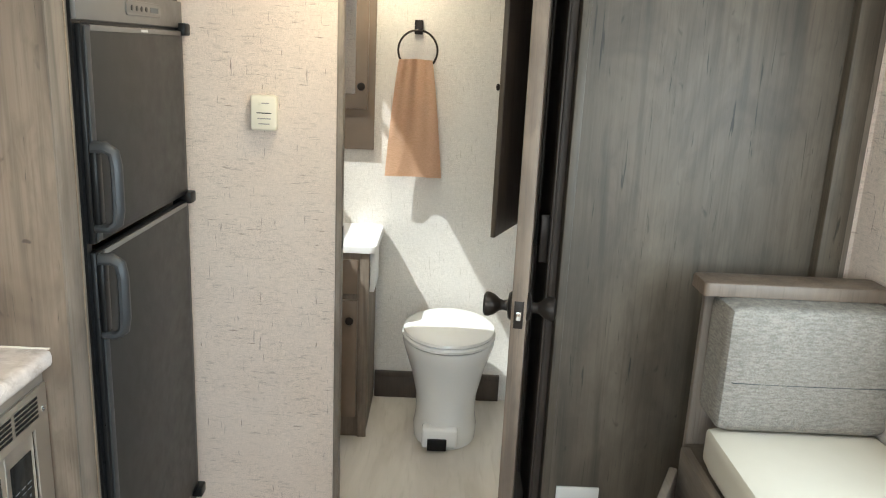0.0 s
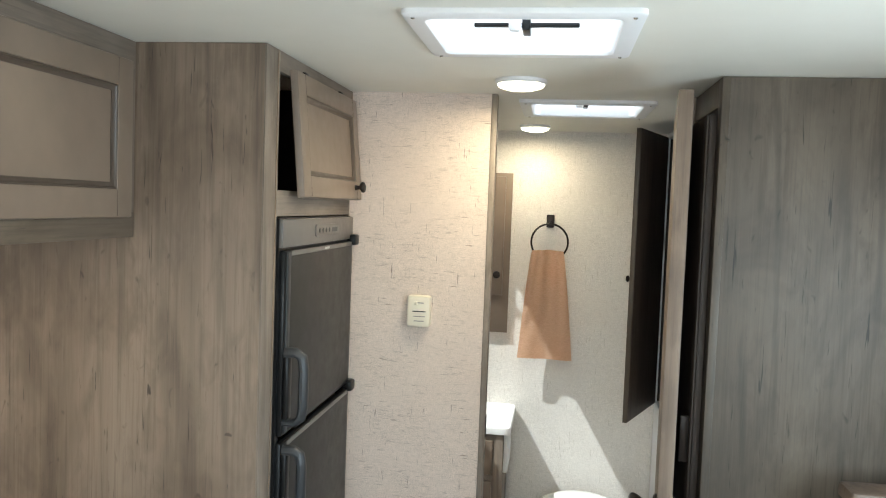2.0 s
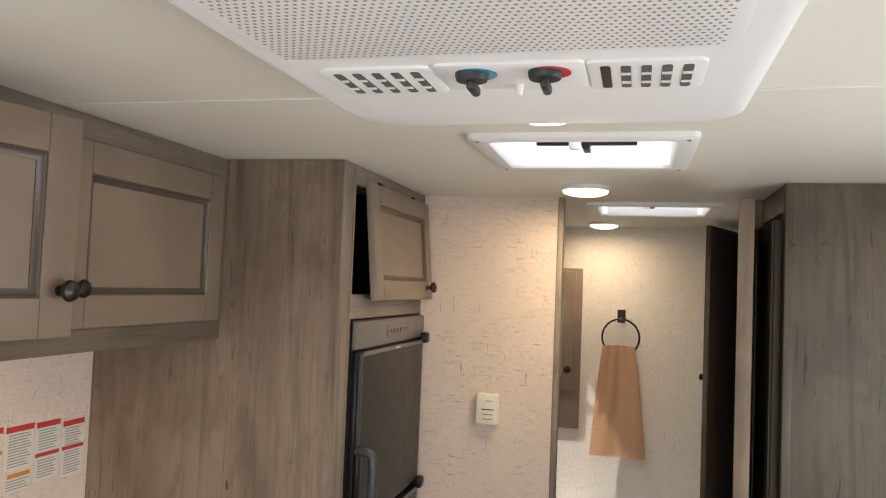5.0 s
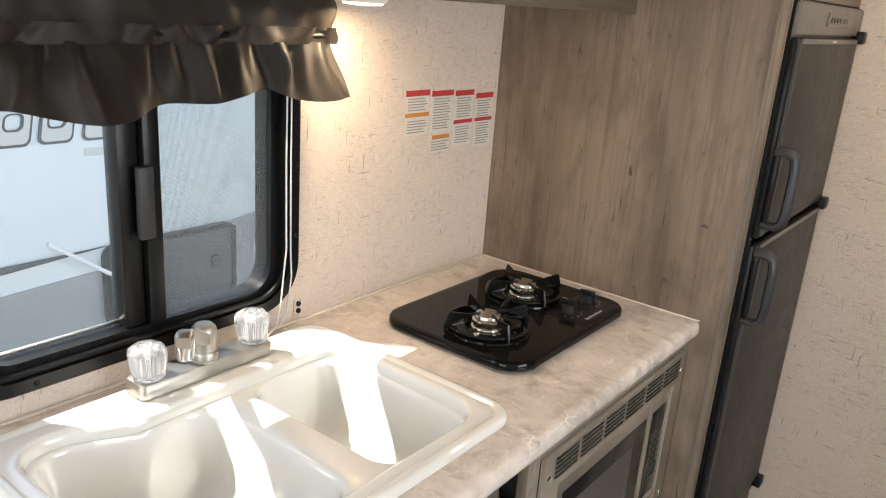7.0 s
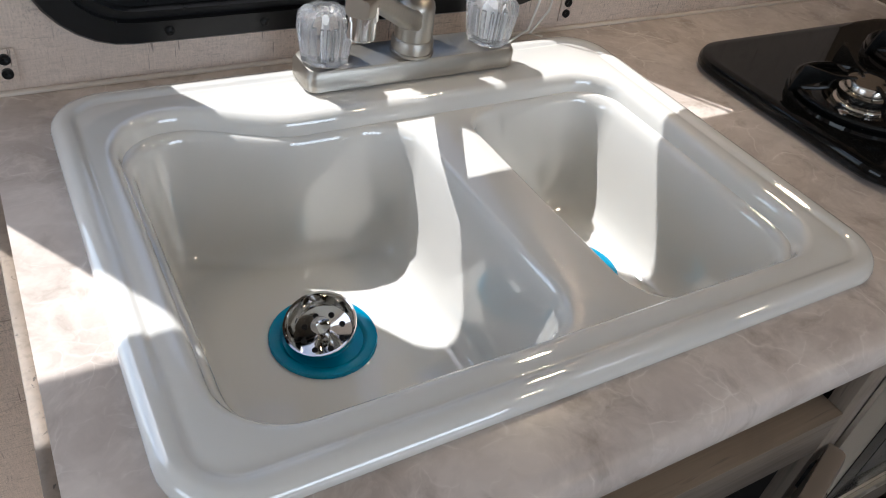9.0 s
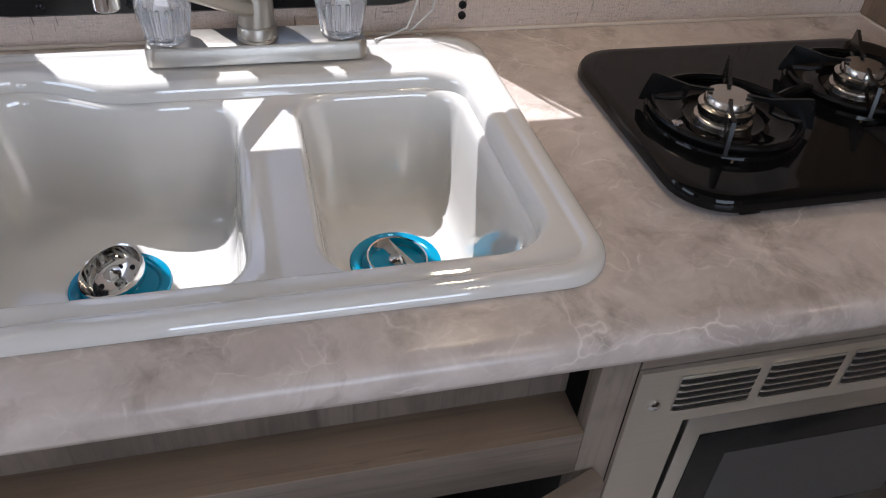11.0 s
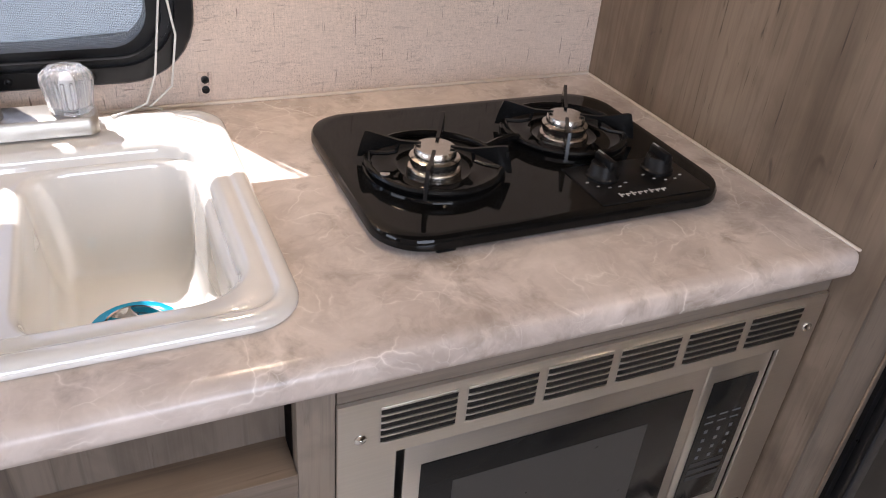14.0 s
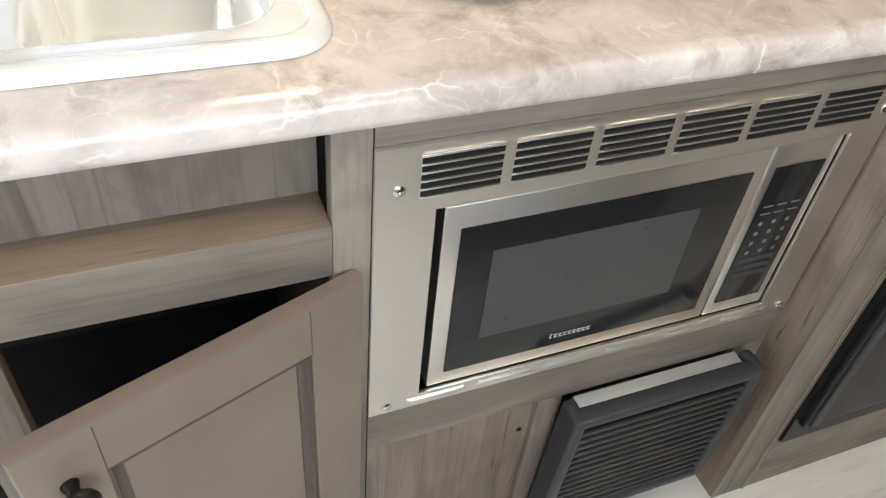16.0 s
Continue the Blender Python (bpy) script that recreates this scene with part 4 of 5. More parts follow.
panel_door(base, "door", FX + 0.001, -0.984, -0.652, 0.105, 0.702, (FX + 0.001, -0.652, 0), 20, "Z", 0.064, 0.021, (-0.950, 0.645), 1, None, "grey-brown cabinet door standing open")
part("hinge", slab(B(), rr(-0.652, 0.645, 0.016, 0.05, 0.007), "x", FX, FX + 0.012, 0.003), BLACKPLASTIC, base, "black hinge")

mwc = thing("oven_cabinet", (0.29, -0.32, 0), "grey-brown wood cabinet round the built-in microwave", "cabinet")
for z0, z1 in ((0.838, 0.872), (0.372, 0.456), (0.0, 0.035)):
    part("rail", box(B(), FX - 0.02, FX, -0.633, -0.0015, z0, z1, 0.001), FRAMEY, mwc)
for y0, y1, z0, z1 in ((-0.633, -0.606, 0.035, 0.372), (-0.388, -0.350, 0.035, 0.372), (-0.056, -0.0015, 0.035, 0.372), (-0.0305, -0.0015, 0.456, 0.838)):
    part("stile", box(B(), FX - 0.02, FX, y0, y1, z0, z1, 0.001), FRAMEV, mwc)
part("recessed_panel", box(B(), FX - 0.018, FX - 0.010, -0.606, -0.388, 0.035, 0.372), PANEL, mwc, "recessed wood-grain panel")
part("carcass", box(B(), 0.01, 0.10, -0.63, -0.003, 0.01, 0.86), CARCASS, mwc)
screw(mwc, (FX - 0.010, -0.402, 0.30), (1, 0, 0), BLACKPLASTIC, 0.004)

# ---- microwave ----
MX = FX + 0.001
mw = thing("microwave", (0.4, -0.32, 0.456), "stainless built-in microwave with vented trim kit", "microwave")
b = B()
tri = MX + 0.005
for y0, y1, z0, z1 in ((-0.634, -0.572, 0.452, 0.842), (-0.056, -0.006, 0.452, 0.842), (-0.572, -0.056, 0.764, 0.842), (-0.572, -0.056, 0.452, 0.474)):
    box(b, MX, tri, y0, y1, z0, z1)
bmesh.ops.remove_doubles(b, verts=b.verts[:], dist=1e-5)
trim_ob = part("trim_kit", b, STEEL, mw, "brushed stainless trim frame")
gx = tri + 0.0005
for g in range(6):
    y0 = -0.590 + g * 0.0935
    vb = box(B(), gx - 0.0002, gx + 0.0004, y0, y0 + 0.0815, 0.782, 0.829)
    vo = part("vent", vb, BLACKPLASTIC, trim_ob, "dark louvred vent slots")
    for k in range(6):
        z = 0.7815 + k * 0.0094
        sl = B()
        loft(sl, [[(gx, y0 - 0.001, z - 0.0012), (gx + 0.0026, y0 + 0.004, z + 0.001), (gx + 0.0024, y0 + 0.004, z + 0.0028), (gx, y0 - 0.001, z + 0.0022)], [(gx, y0 + 0.0825, z - 0.0012), (gx + 0.0026, y0 + 0.0775, z + 0.001), (gx + 0.0024, y0 + 0.0775, z + 0.0028), (gx, y0 + 0.0825, z + 0.0022)]])
        part("louvre", sl, STEEL, vo)
for g in range(6):
    y0 = -0.588 + g * 0.093
    e = B()
    loft(e, [[(gx - 0.001, y0, 0.458), (gx + 0.0018, y0 + 0.005, 0.4615), (gx + 0.0018, y0 + 0.005, 0.4655), (gx - 0.001, y0, 0.469)], [(gx - 0.001, y0 + 0.078, 0.458), (gx + 0.0018, y0 + 0.073, 0.4615), (gx + 0.0018, y0 + 0.073, 0.4655), (gx - 0.001, y0 + 0.078, 0.469)]])
    part("embossed_louvre", e, STEEL, trim_ob)
for sy, sz in ((-0.611, 0.794), (-0.0215, 0.792), (-0.613, 0.465), (-0.0205, 0.463)):
    screw(trim_ob, (tri, sy, sz), (1, 0, 0), CHROME, 0.0065)
part("cavity", box(B(), 0.15, MX - 0.030, -0.5718, -0.0562, 0.4742, 0.7638), BLACKPLASTIC, mw)
dr = MX + 0.001
b = box(B(), MX - 0.029, dr, -0.561, -0.160, 0.4770, 0.760, 0.003)
door_ob = part("door", b, STEEL, mw, "stainless microwave door")
gp = part("door_glass", box(B(), dr, dr + 0.0015, -0.541, -0.178, 0.500, 0.729, 0.001), MWGLASS, door_ob, "glossy black door glass")
part("viewing_window", box(B(), dr + 0.0016, dr + 0.0022, -0.501, -0.238, 0.550, 0.690), MWWIN, door_ob, "grey meshed viewing window")
for k in range(9):
    yk, hk = -0.402 + 0.0066 * k, 0.0078 if k == 0 else 0.0060
    part("emblem_stroke", box(box(box(B(), dr + 0.0023, dr + 0.0027, yk, yk + 0.0013, 0.5155, 0.5155 + hk), dr + 0.0023, dr + 0.0027, yk + 0.0014, yk + 0.0046, 0.5155 + hk - 0.0012, 0.5155 + hk), dr + 0.0023, dr + 0.0027, yk + 0.0014, yk + 0.0044, 0.5155, 0.5166), PRINT, door_ob)
b = box(B(), MX - 0.029, dr, -0.158, -0.0585, 0.4770, 0.760, 0.003)
cp = part("control_panel", b, STEEL, mw, "stainless control panel surround")
part("control_glass", box(B(), dr, dr + 0.0015, -0.146, -0.072, 0.500, 0.729, 0.001), MWGLASS, cp)
px = dr + 0.0016
for r_ in range(4):
    for c_ in range(3):
        y = -0.131 + c_ * 0.021
        z = 0.640 - r_ * 0.0165
        part("key_mark", box(B(), px, px + 0.0004, y - 0.0028, y + 0.0028, z - 0.003, z + 0.003), PRINTDIM, cp)
for r_ in range(2):
    for c_ in range(3):
        y = -0.131 + c_ * 0.021
        part("key_mark", box(B(), px, px + 0.0004, y - 0.007, y + 0.007, 0.667 - r_ * 0.012, 0.6695 - r_ * 0.012), PRINTDIM, cp)
for r_ in range(3):
    part("key_bar", box(B(), px, px + 0.0004, -0.139, -0.081, 0.572 - r_ * 0.0135, 0.580 - r_ * 0.0135), GREYPLASTIC, cp, "blue-grey key bar")

# ---- furnace grille ----
fg = thing("furnace_grille", (FX + 0.03, -0.195, 0.075), "dark slotted furnace grille leaning out of the cabinet", "grille")
gy0, gy1, gz0, gz1 = -0.362, -0.044, 0.080, 0.386
pieces = []
fr = B()
box(fr, FX + 0.001, FX + 0.045, gy0, gy0 + 0.020, gz0, gz1, 0.006, 3)
box(fr, FX + 0.001, FX + 0.045, gy1 - 0.020, gy1, gz0, gz1, 0.006, 3)
box(fr, FX + 0.018, FX + 0.045, gy0 + 0.010, gy1 - 0.010, gz1 - 0.018, gz1, 0.005, 3)
box(fr, FX + 0.012, FX + 0.045, gy0 + 0.010, gy1 - 0.010, gz0, gz0 + 0.02, 0.005, 3)
turn(fr, (FX, 0, gz0), "Y", 2.5)
fo = part("frame", fr, GREYPLASTIC, fg, "dark plastic grille frame")
for k in range(14):
    z = gz0 + 0.026 + k * 0.0180
    s = B()
    box(s, FX + 0.033, FX + 0.042, gy0 + 0.018, gy1 - 0.018, z, z + 0.0062, 0.0022)
    turn(s, (FX, 0, gz0), "Y", 2.5)
    part("slat", s, GRILLE, fg)
# added black sheet keeps the gaps between slats dark
bk = box(B(), FX + 0.002, FX + 0.006, gy0 + 0.006, gy1 - 0.006, gz0 + 0.002, gz1 - 0.018)
turn(bk, (FX, 0, gz0), "Y", 2.5)
part("backing", bk, VOID, fg)
st = box(B(), FX - 0.004, FX + 0.0175, gy0 + 0.022, gy1 - 0.022, gz1 - 0.016, gz1 - 0.008, 0.001)
turn(st, (FX, 0, gz0), "Y", 2.5)
part("foil_strip", st, FOIL, fg, "silver strip along the top")

# ---- fridge and its tall cabinet ----
PX = 0.645
tall = thing("fridge_cabinet", (0.32, 0.35, 0), "tall grey-brown wood cabinet holding the fridge", "cabinet")
part("side_panel", box(B(), 0.001, PX - 0.004, 0.0, 0.018, 0.0, H - 0.001), PANEL, tall, "wood-grain side panel beside the cooktop")
b = B()
box(b, PX - 0.004, PX, 0.0, 0.082, 0.0, H - 0.001, 0.001)
box(b, PX - 0.018, PX - 0.004, 0.018, 0.082, 0.0, H - 0.001)
part("stile", b, FRAMEV, tall)
part("stile", box(B(), PX - 0.018, PX, 0.686, 0.6995, 0.0, H - 0.001, 0.001), FRAMEV, tall)
for z0, z1 in ((1.612, 1.672), (1.938, H - 0.001), (0.0, 0.142)):
    part("rail", box(B(), PX - 0.018, PX, 0.082, 0.686, z0, z1, 0.001), FRAMEY, tall)
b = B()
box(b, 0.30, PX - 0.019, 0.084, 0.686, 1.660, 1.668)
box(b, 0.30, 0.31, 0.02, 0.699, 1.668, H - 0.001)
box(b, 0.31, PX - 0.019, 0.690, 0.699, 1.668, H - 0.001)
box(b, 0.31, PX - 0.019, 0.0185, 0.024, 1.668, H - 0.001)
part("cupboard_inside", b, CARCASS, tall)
panel_door(tall, "flip_door", PX + 0.001, 0.143, 0.672, 1.655, 1.952, (PX + 0.001, 0.4, 1.952), -5, "Y", 0.052, 0.019, (0.60, 1.690), 1, None, "flip-up cupboard door left ajar")
for hy in (0.25, 0.56):
    part("hinge", box(B(), PX, PX + 0.008, hy - 0.02, hy + 0.02, 1.953, 1.962, 0.002), BRONZE, tall)
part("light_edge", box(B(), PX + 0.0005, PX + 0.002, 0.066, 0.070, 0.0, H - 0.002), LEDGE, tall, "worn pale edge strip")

fr = thing("refrigerator", (0.4, 0.38, 0.15), "dark grey two-door absorption fridge with grey handles", "refrigerator")
b = B()
ring(b, rr(0.385, 0.878, 0.606, 1.462, 0.006, 3), rr(0.385, 0.840, 0.560, 1.300, 0.006, 3), "x", PX - 0.02, PX + 0.006)
part("surround", b, BLACKPLASTIC, fr)
part("control_band", box(B(), PX + 0.001, PX + 0.016, 0.084, 0.687, 1.540, 1.606, 0.003), FRIDGE_BAND, fr, "brown-grey control band")
cpn = part("control_inset", slab(B(), rr(0.42, 1.574, 0.21, 0.032, 0.010), "x", PX + 0.016, PX + 0.0195, 0.002), FRIDGE_BAND, fr)
for k in range(4):
    part("key_mark", lathe(B(), [(0.006, 0), (0.006, 0.0012), (0.0, 0.0013)], (PX + 0.0195, 0.345 + 0.028 * k, 1.574), (1, 0, 0), 12), BLACKPLASTIC, cpn)
part("emblem_bar", box(B(), PX + 0.0195, PX + 0.020, 0.455, 0.505, 1.568, 1.580), PRINTDIM, cpn)
for nm, z0, z1, hz in (("freezer_door", 1.100, 1.534, 1.215), ("fridge_door", 0.200, 1.084, 0.985)):
    d = part(nm, box(B(), PX + 0.001, PX + 0.018, 0.094, 0.680, z0, z1, 0.004), BLACKPLASTIC, fr, "black door frame")
    part("door_panel", box(B(), PX + 0.018, PX + 0.0205, 0.128, 0.655, z0 + 0.014, z1 - 0.014, 0.001), FRIDGE, d, "dark grey door panel")
    part("door_rim", box(B(), PX + 0.016, PX + 0.022, 0.104, 0.126, z0 + 0.004, z1 - 0.004, 0.002), GREYPLASTIC, d)
    part("top_rail", box(B(), PX + 0.0185, PX + 0.022, 0.127, 0.656, z1 - 0.0135, z1 - 0.002, 0.001), FRIDGE_BAND, d)
    h = tube(B(), [(PX + 0.018, 0.106, hz + 0.082), (PX + 0.045, 0.107, hz + 0.083), (PX + 0.060, 0.109, hz + 0.072), (PX + 0.064, 0.110, hz + 0.045), (PX + 0.064, 0.110, hz - 0.045), (PX + 0.060, 0.109, hz - 0.072), (PX + 0.045, 0.107, hz - 0.083), (PX + 0.018, 0.106, hz - 0.082)], 0.014, 10, False, 0.7)
    hd = part("handle", h, GREYPLASTIC, d, "blue-grey D-shaped handle")
    part("latch", box(B(), PX + 0.017, PX + 0.032, 0.095, 0.122, hz - 0.075, hz + 0.075, 0.005), BLACKPLASTIC, hd)
part("badge", box(B(), PX + 0.0222, PX + 0.0228, 0.385, 0.425, 1.5235, 1.529), PRINT, fr)
for hz in (1.537, 1.092, 0.185):
    part("hinge", box(B(), PX + 0.004, PX + 0.034, 0.655, 0.698, hz - 0.016, hz + 0.016, 0.005), BLACKPLASTIC, fr, "black door hinge")

# ---- upper cabinet ----
UX = 0.345
uc = thing("wall_cabinet", (0.17, -0.63, 1.56), "grey-brown wall cabinet over the galley, one door open", "cabinet")
UY0 = -1.34
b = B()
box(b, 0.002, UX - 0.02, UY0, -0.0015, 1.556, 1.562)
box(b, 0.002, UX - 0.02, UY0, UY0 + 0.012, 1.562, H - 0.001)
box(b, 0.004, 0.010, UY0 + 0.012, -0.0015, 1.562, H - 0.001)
part("carcass", b, PANEL_SHADED, uc)
# lower rail takes the darkened wood as painted shade, upper rail the plain one
for z0, z1, wd_mat in ((1.556, 1.612, RAIL_SHADED), (1.925, H - 0.001, FRAMEY)):
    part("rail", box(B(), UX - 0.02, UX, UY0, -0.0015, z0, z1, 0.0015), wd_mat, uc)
for y0, y1 in ((UY0, UY0 + 0.09), (-0.640, -0.550), (-0.048, -0.0015)):
    part("stile", box(B(), UX - 0.02, UX, y0, y1, 1.612, 1.925, 0.0015), FRAMEV, uc)
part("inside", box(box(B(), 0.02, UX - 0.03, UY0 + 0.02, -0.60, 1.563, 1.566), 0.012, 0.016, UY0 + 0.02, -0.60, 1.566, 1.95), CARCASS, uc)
panel_door(uc, "door", UX + 0.001, -0.555, -0.040, 1.600, 1.936, None, 0, "Z", 0.060, 0.019, (-0.527, 1.672), 1, None, "closed recessed-panel door")
panel_door(uc, "door", UX + 0.001, -1.256, -0.640, 1.600, 1.936, (UX + 0.001, -1.256, 0), -10.3, "Z", 0.060, 0.019, (-0.668, 1.672), 1, None, "recessed-panel door standing ajar")
cl = thing("cabinet_lamp", (0.12, -0.62, 1.541), "round puck lamp under the wall cabinet", "lamp")
part("housing", lathe(B(), [(0.045, 0), (0.045, 0.008), (0.038, 0.014)], (0.12, -0.62, 1.556), (0, 0, -1), 24), WHITE, cl)
part("lens", lathe(B(), [(0.036, 0), (0.034, 0.003), (0.0, 0.005)], (0.12, -0.62, 1.5415), (0, 0, -1), 24), LAMPGLOW, cl)

# ---- thermostat, stickers, outlet ----
th = thing("thermostat", (0.874, 0.699, 1.29), "cream plastic wall thermostat on the partition", "thermostat")
b = B()
slab(b, rr(0.874, 1.330, 0.070, 0.094, 0.008), "y", 0.6995, 0.674, 0.005)
tb = part("case", b, CREAM, th)
for k, (z, w) in enumerate(((1.356, 0.028), (1.330, 0.040), (1.315, 0.036), (1.301, 0.030))):
    part("slot", box(B(), 0.876 - w / 2, 0.876 + w / 2, 0.6732, 0.6742, z - 0.0014, z + 0.0014), BLACKPLASTIC if k == 1 else INKGREY, tb)
part("lever", box(B(), 0.862, 0.870, 0.669, 0.6735, 1.350, 1.361, 0.001), CREAM, tb)
SK = [(-0.352, -0.270, 1.362, 1.262, 1.312), (-0.262, -0.182, 1.358, 1.215, 1.255), (-0.174, -0.100, 1.355, 1.222, 1.285), (-0.090, -0.018, 1.345, 1.212, 1.285)]
for i, (y0, y1, z1, z0, zm) in enumerate(SK):
    s = thing("warning_sticker", (0.001, (y0 + y1) / 2, z0), "white paper warning label with red and orange headings", "sticker", "warning stickers")
    z0b = z0 if i != 1 else 1.262
    sp = part("sheet", box(B(), 0.0004, 0.0012, y0, y1, z0b, z1), PAPER, s)
    part("heading", box(B(), 0.0012, 0.0018, y0, y1, z1 - 0.013, z1), INKRED, sp, "red heading bar")
    if i == 1:
        part("sheet", box(B(), 0.0004, 0.0012, y0 + 0.01, y1 - 0.006, z0, zm), PAPER, s)
    part("heading", box(B(), 0.0012, 0.0018, y0 + (0.01 if i == 1 else 0), y1 - (0.006 if i == 1 else 0), zm - 0.009, zm), INKRED if i >= 2 else INKORANGE, sp, "coloured heading bar")
    z = z1 - 0.019
    while z > z0 + 0.006:
        if not (zm - 0.013 < z < zm + 0.003) and not (i == 1 and zm < z < 1.268):
            part("text_line", box(B(), 0.0012, 0.0016, y0 + 0.008, y1 - 0.008 - 0.01 * ((int(z * 4000) % 3) / 2), z - 0.0012, z + 0.0012), INKGREY, sp)
        z -= 0.0062
for oy in (-0.655, -1.334):
    ol = thing("low_voltage_outlet", (0.001, oy, 0.922), "small clear plate with two black sockets", "outlet", "low outlets")
    part("plate", box(B(), 0.0005, 0.003, oy - 0.010, oy + 0.010, 0.922, 0.958, 0.001), WALLPAPER, ol)
    for z in (0.933, 0.948):
        part("socket", lathe(B(), [(0.0055, 0), (0.0055, 0.003), (0.003, 0.0032), (0.0, 0.001)], (0.003, oy, z), (1, 0, 0), 14), BLACKPLASTIC, ol)

# ---- valance and cords ----
va = thing("valance", (0.06, -0.98, 1.38), "dark brown gathered satin window valance", "curtain")


def frill(z0, z1, amp0, amp1, x0, x1, seed, droop=0.0):
    bm = B()
    rng = random.Random(seed)
    n, m = 150, 9
    ph = [rng.uniform(0, 6.28) for _ in range(6)]
    fq = [rng.uniform(4, 9) for _ in range(3)] + [rng.uniform(13, 30) for _ in range(3)]
    rows = []
    for j in range(m + 1):
        v = j / m
        row = []
        for i in range(n + 1):
            u = i / n
            amp = amp0 + (amp1 - amp0) * v
            wv = sum(math.sin(f * u * 3 + p + 0.8 * v) for f, p in zip(fq[:3], ph)) / 3 * amp * v + sum(math.sin(f * u * 3 + p) for f, p in zip(fq[3:], ph[3:])) / 3 * (amp * (1 - v) + 0.004)
            zz = z0 + (z1 - z0) * v + droop * v * (math.sin(9 * u + ph[0]) + 0.6 * math.sin(23 * u + ph[1]))
            row.append(bm.verts.new((x0 + (x1 - x0) * v + wv, -1.345 + 0.715 * u + 0.006 * math.sin(30 * u + 4 * v), zz)))
        rows.append(row)
    for a, c in zip(rows, rows[1:]):
        for i in range(n):
            bm.faces.new((a[i], a[i + 1], c[i + 1], c[i]))
    g = bmesh.ops.solidify(bm, geom=bm.faces[:], thickness=0.002)
    return bm


part("ruffle", frill(1.470, 1.380, 0.009, 0.050, 0.060, 0.095, 3, 0.011), VALANCE, va, "hanging ruffle")
part("gathered_band", frill(1.495, 1.466, 0.006, 0.006, 0.066, 0.064, 5), VALANCE, va)
part("heading", frill(1.490, 1.548, 0.008, 0.030, 0.062, 0.074, 8, 0.003), VALANCE, va, "upright frilled heading")
part("rod", rod(B(), (0.055, -1.35, 1.48), (0.055, -0.628, 1.48), 0.006, 10), BLACKPLASTIC, va)
cd = thing("blind_cord", (0.03, -0.70, 0.925), "two thin white cords hanging beside the window", "cord")
part("cord", tube(B(), [(0.035, -0.715, 1.42), (0.030, -0.712, 1.25), (0.024, -0.705, 1.08), (0.028, -0.722, 0.97), (0.035, -0.738, 0.932), (0.04, -0.76, 0.9255), (0.055, -0.785, 0.9255)], 0.0016, 6), CORD, cd)
part("cord", tube(B(), [(0.038, -0.708, 1.42), (0.034, -0.704, 1.2), (0.028, -0.698, 1.08), (0.022, -0.690, 1.02), (0.024, -0.702, 0.95), (0.036, -0.735, 0.9265), (0.045, -0.72, 0.9255)], 0.0016, 6), CORD, cd)

# ---- roof air conditioner cover ----
ac = thing("air_conditioner", (1.13, -0.90, 1.90), "white ceiling air conditioner cover with a perforated grille", "air conditioner")
AZ = 1.900
b = B()
loft(b, [lift(rr(1.171, -0.94, 0.547, 1.00, 0.07, 8), "z", H - 0.0005), lift(rr(1.171, -0.943, 0.544, 0.99, 0.07, 8), "z", 1.966), lift(rr(1.182, -1.00, 0.501, 0.86, 0.065, 8), "z", 1.940), lift(rr(1.185, -1.05, 0.464, 0.73, 0.06, 8), "z", 1.914), lift(rr(1.187, -1.085, 0.441, 0.63, 0.05, 8), "z", AZ + 0.003), lift(rr(1.187, -1.10, 0.420, 0.58, 0.05, 8), "z", AZ)])
part("cover", b, WHITE, ac)
gy1 = -1.042
part("grille", slab(B(), rr(1.186, (gy1 - 1.36) / 2, 0.385, 1.36 + gy1, 0.03), "z", AZ + 0.002, AZ - 0.005, 0.003), WHITE, ac, "perforated return-air grille")
hb = B()
for j in range(44):
    for i in range(56):
        x = 1.186 - 0.182 + 0.364 * (i + 0.5 * (j % 2)) / 56
        y = gy1 - 0.010 - j * 0.0068
        if y > -1.345:
            hb.faces.new([hb.verts.new((x + a, y + c, AZ - 0.0052)) for a, c in ((-0.0019, 0), (0, -0.0021), (0.0019, 0), (0, 0.0021))])
ho = part("perforation", hb, INKGREY, ac, "rows of small dark holes")
tagged(ho, kind="stuff")
for gx0, gx1 in ((1.018, 1.112), (1.266, 1.353)):
    vf = part("outlet_frame", slab(B(), rr((gx0 + gx1) / 2, -0.958, gx1 - gx0 + 0.014, 0.092, 0.010), "z", AZ + 0.004, AZ - 0.003, 0.002), WHITE, ac, "slotted air outlet")
    for k in range(5):
        x = gx0 + (gx1 - gx0) * (k + 0.5) / 5
        part("slot", slab(B(), rr(x, -0.958, 0.0088, 0.070, 0.003, 3), "z", AZ - 0.002, AZ - 0.0036), BLACKPLASTIC if k == 0 and gx0 > 1.2 else SLOT, vf, "dark outlet slot")
        for yy in (-0.972, -0.944):
            if not (k == 0 and gx0 > 1.2):
                part("vane", box(B(), x - 0.0042, x + 0.0042, yy - 0.0025, yy + 0.002, AZ - 0.0052, AZ - 0.0037, 0.0005), WHITE, vf)
part("control_plate", slab(B(), rr(1.190, -0.965, 0.135, 0.085, 0.008), "z", AZ + 0.004, AZ - 0.003, 0.002), WHITE, ac)
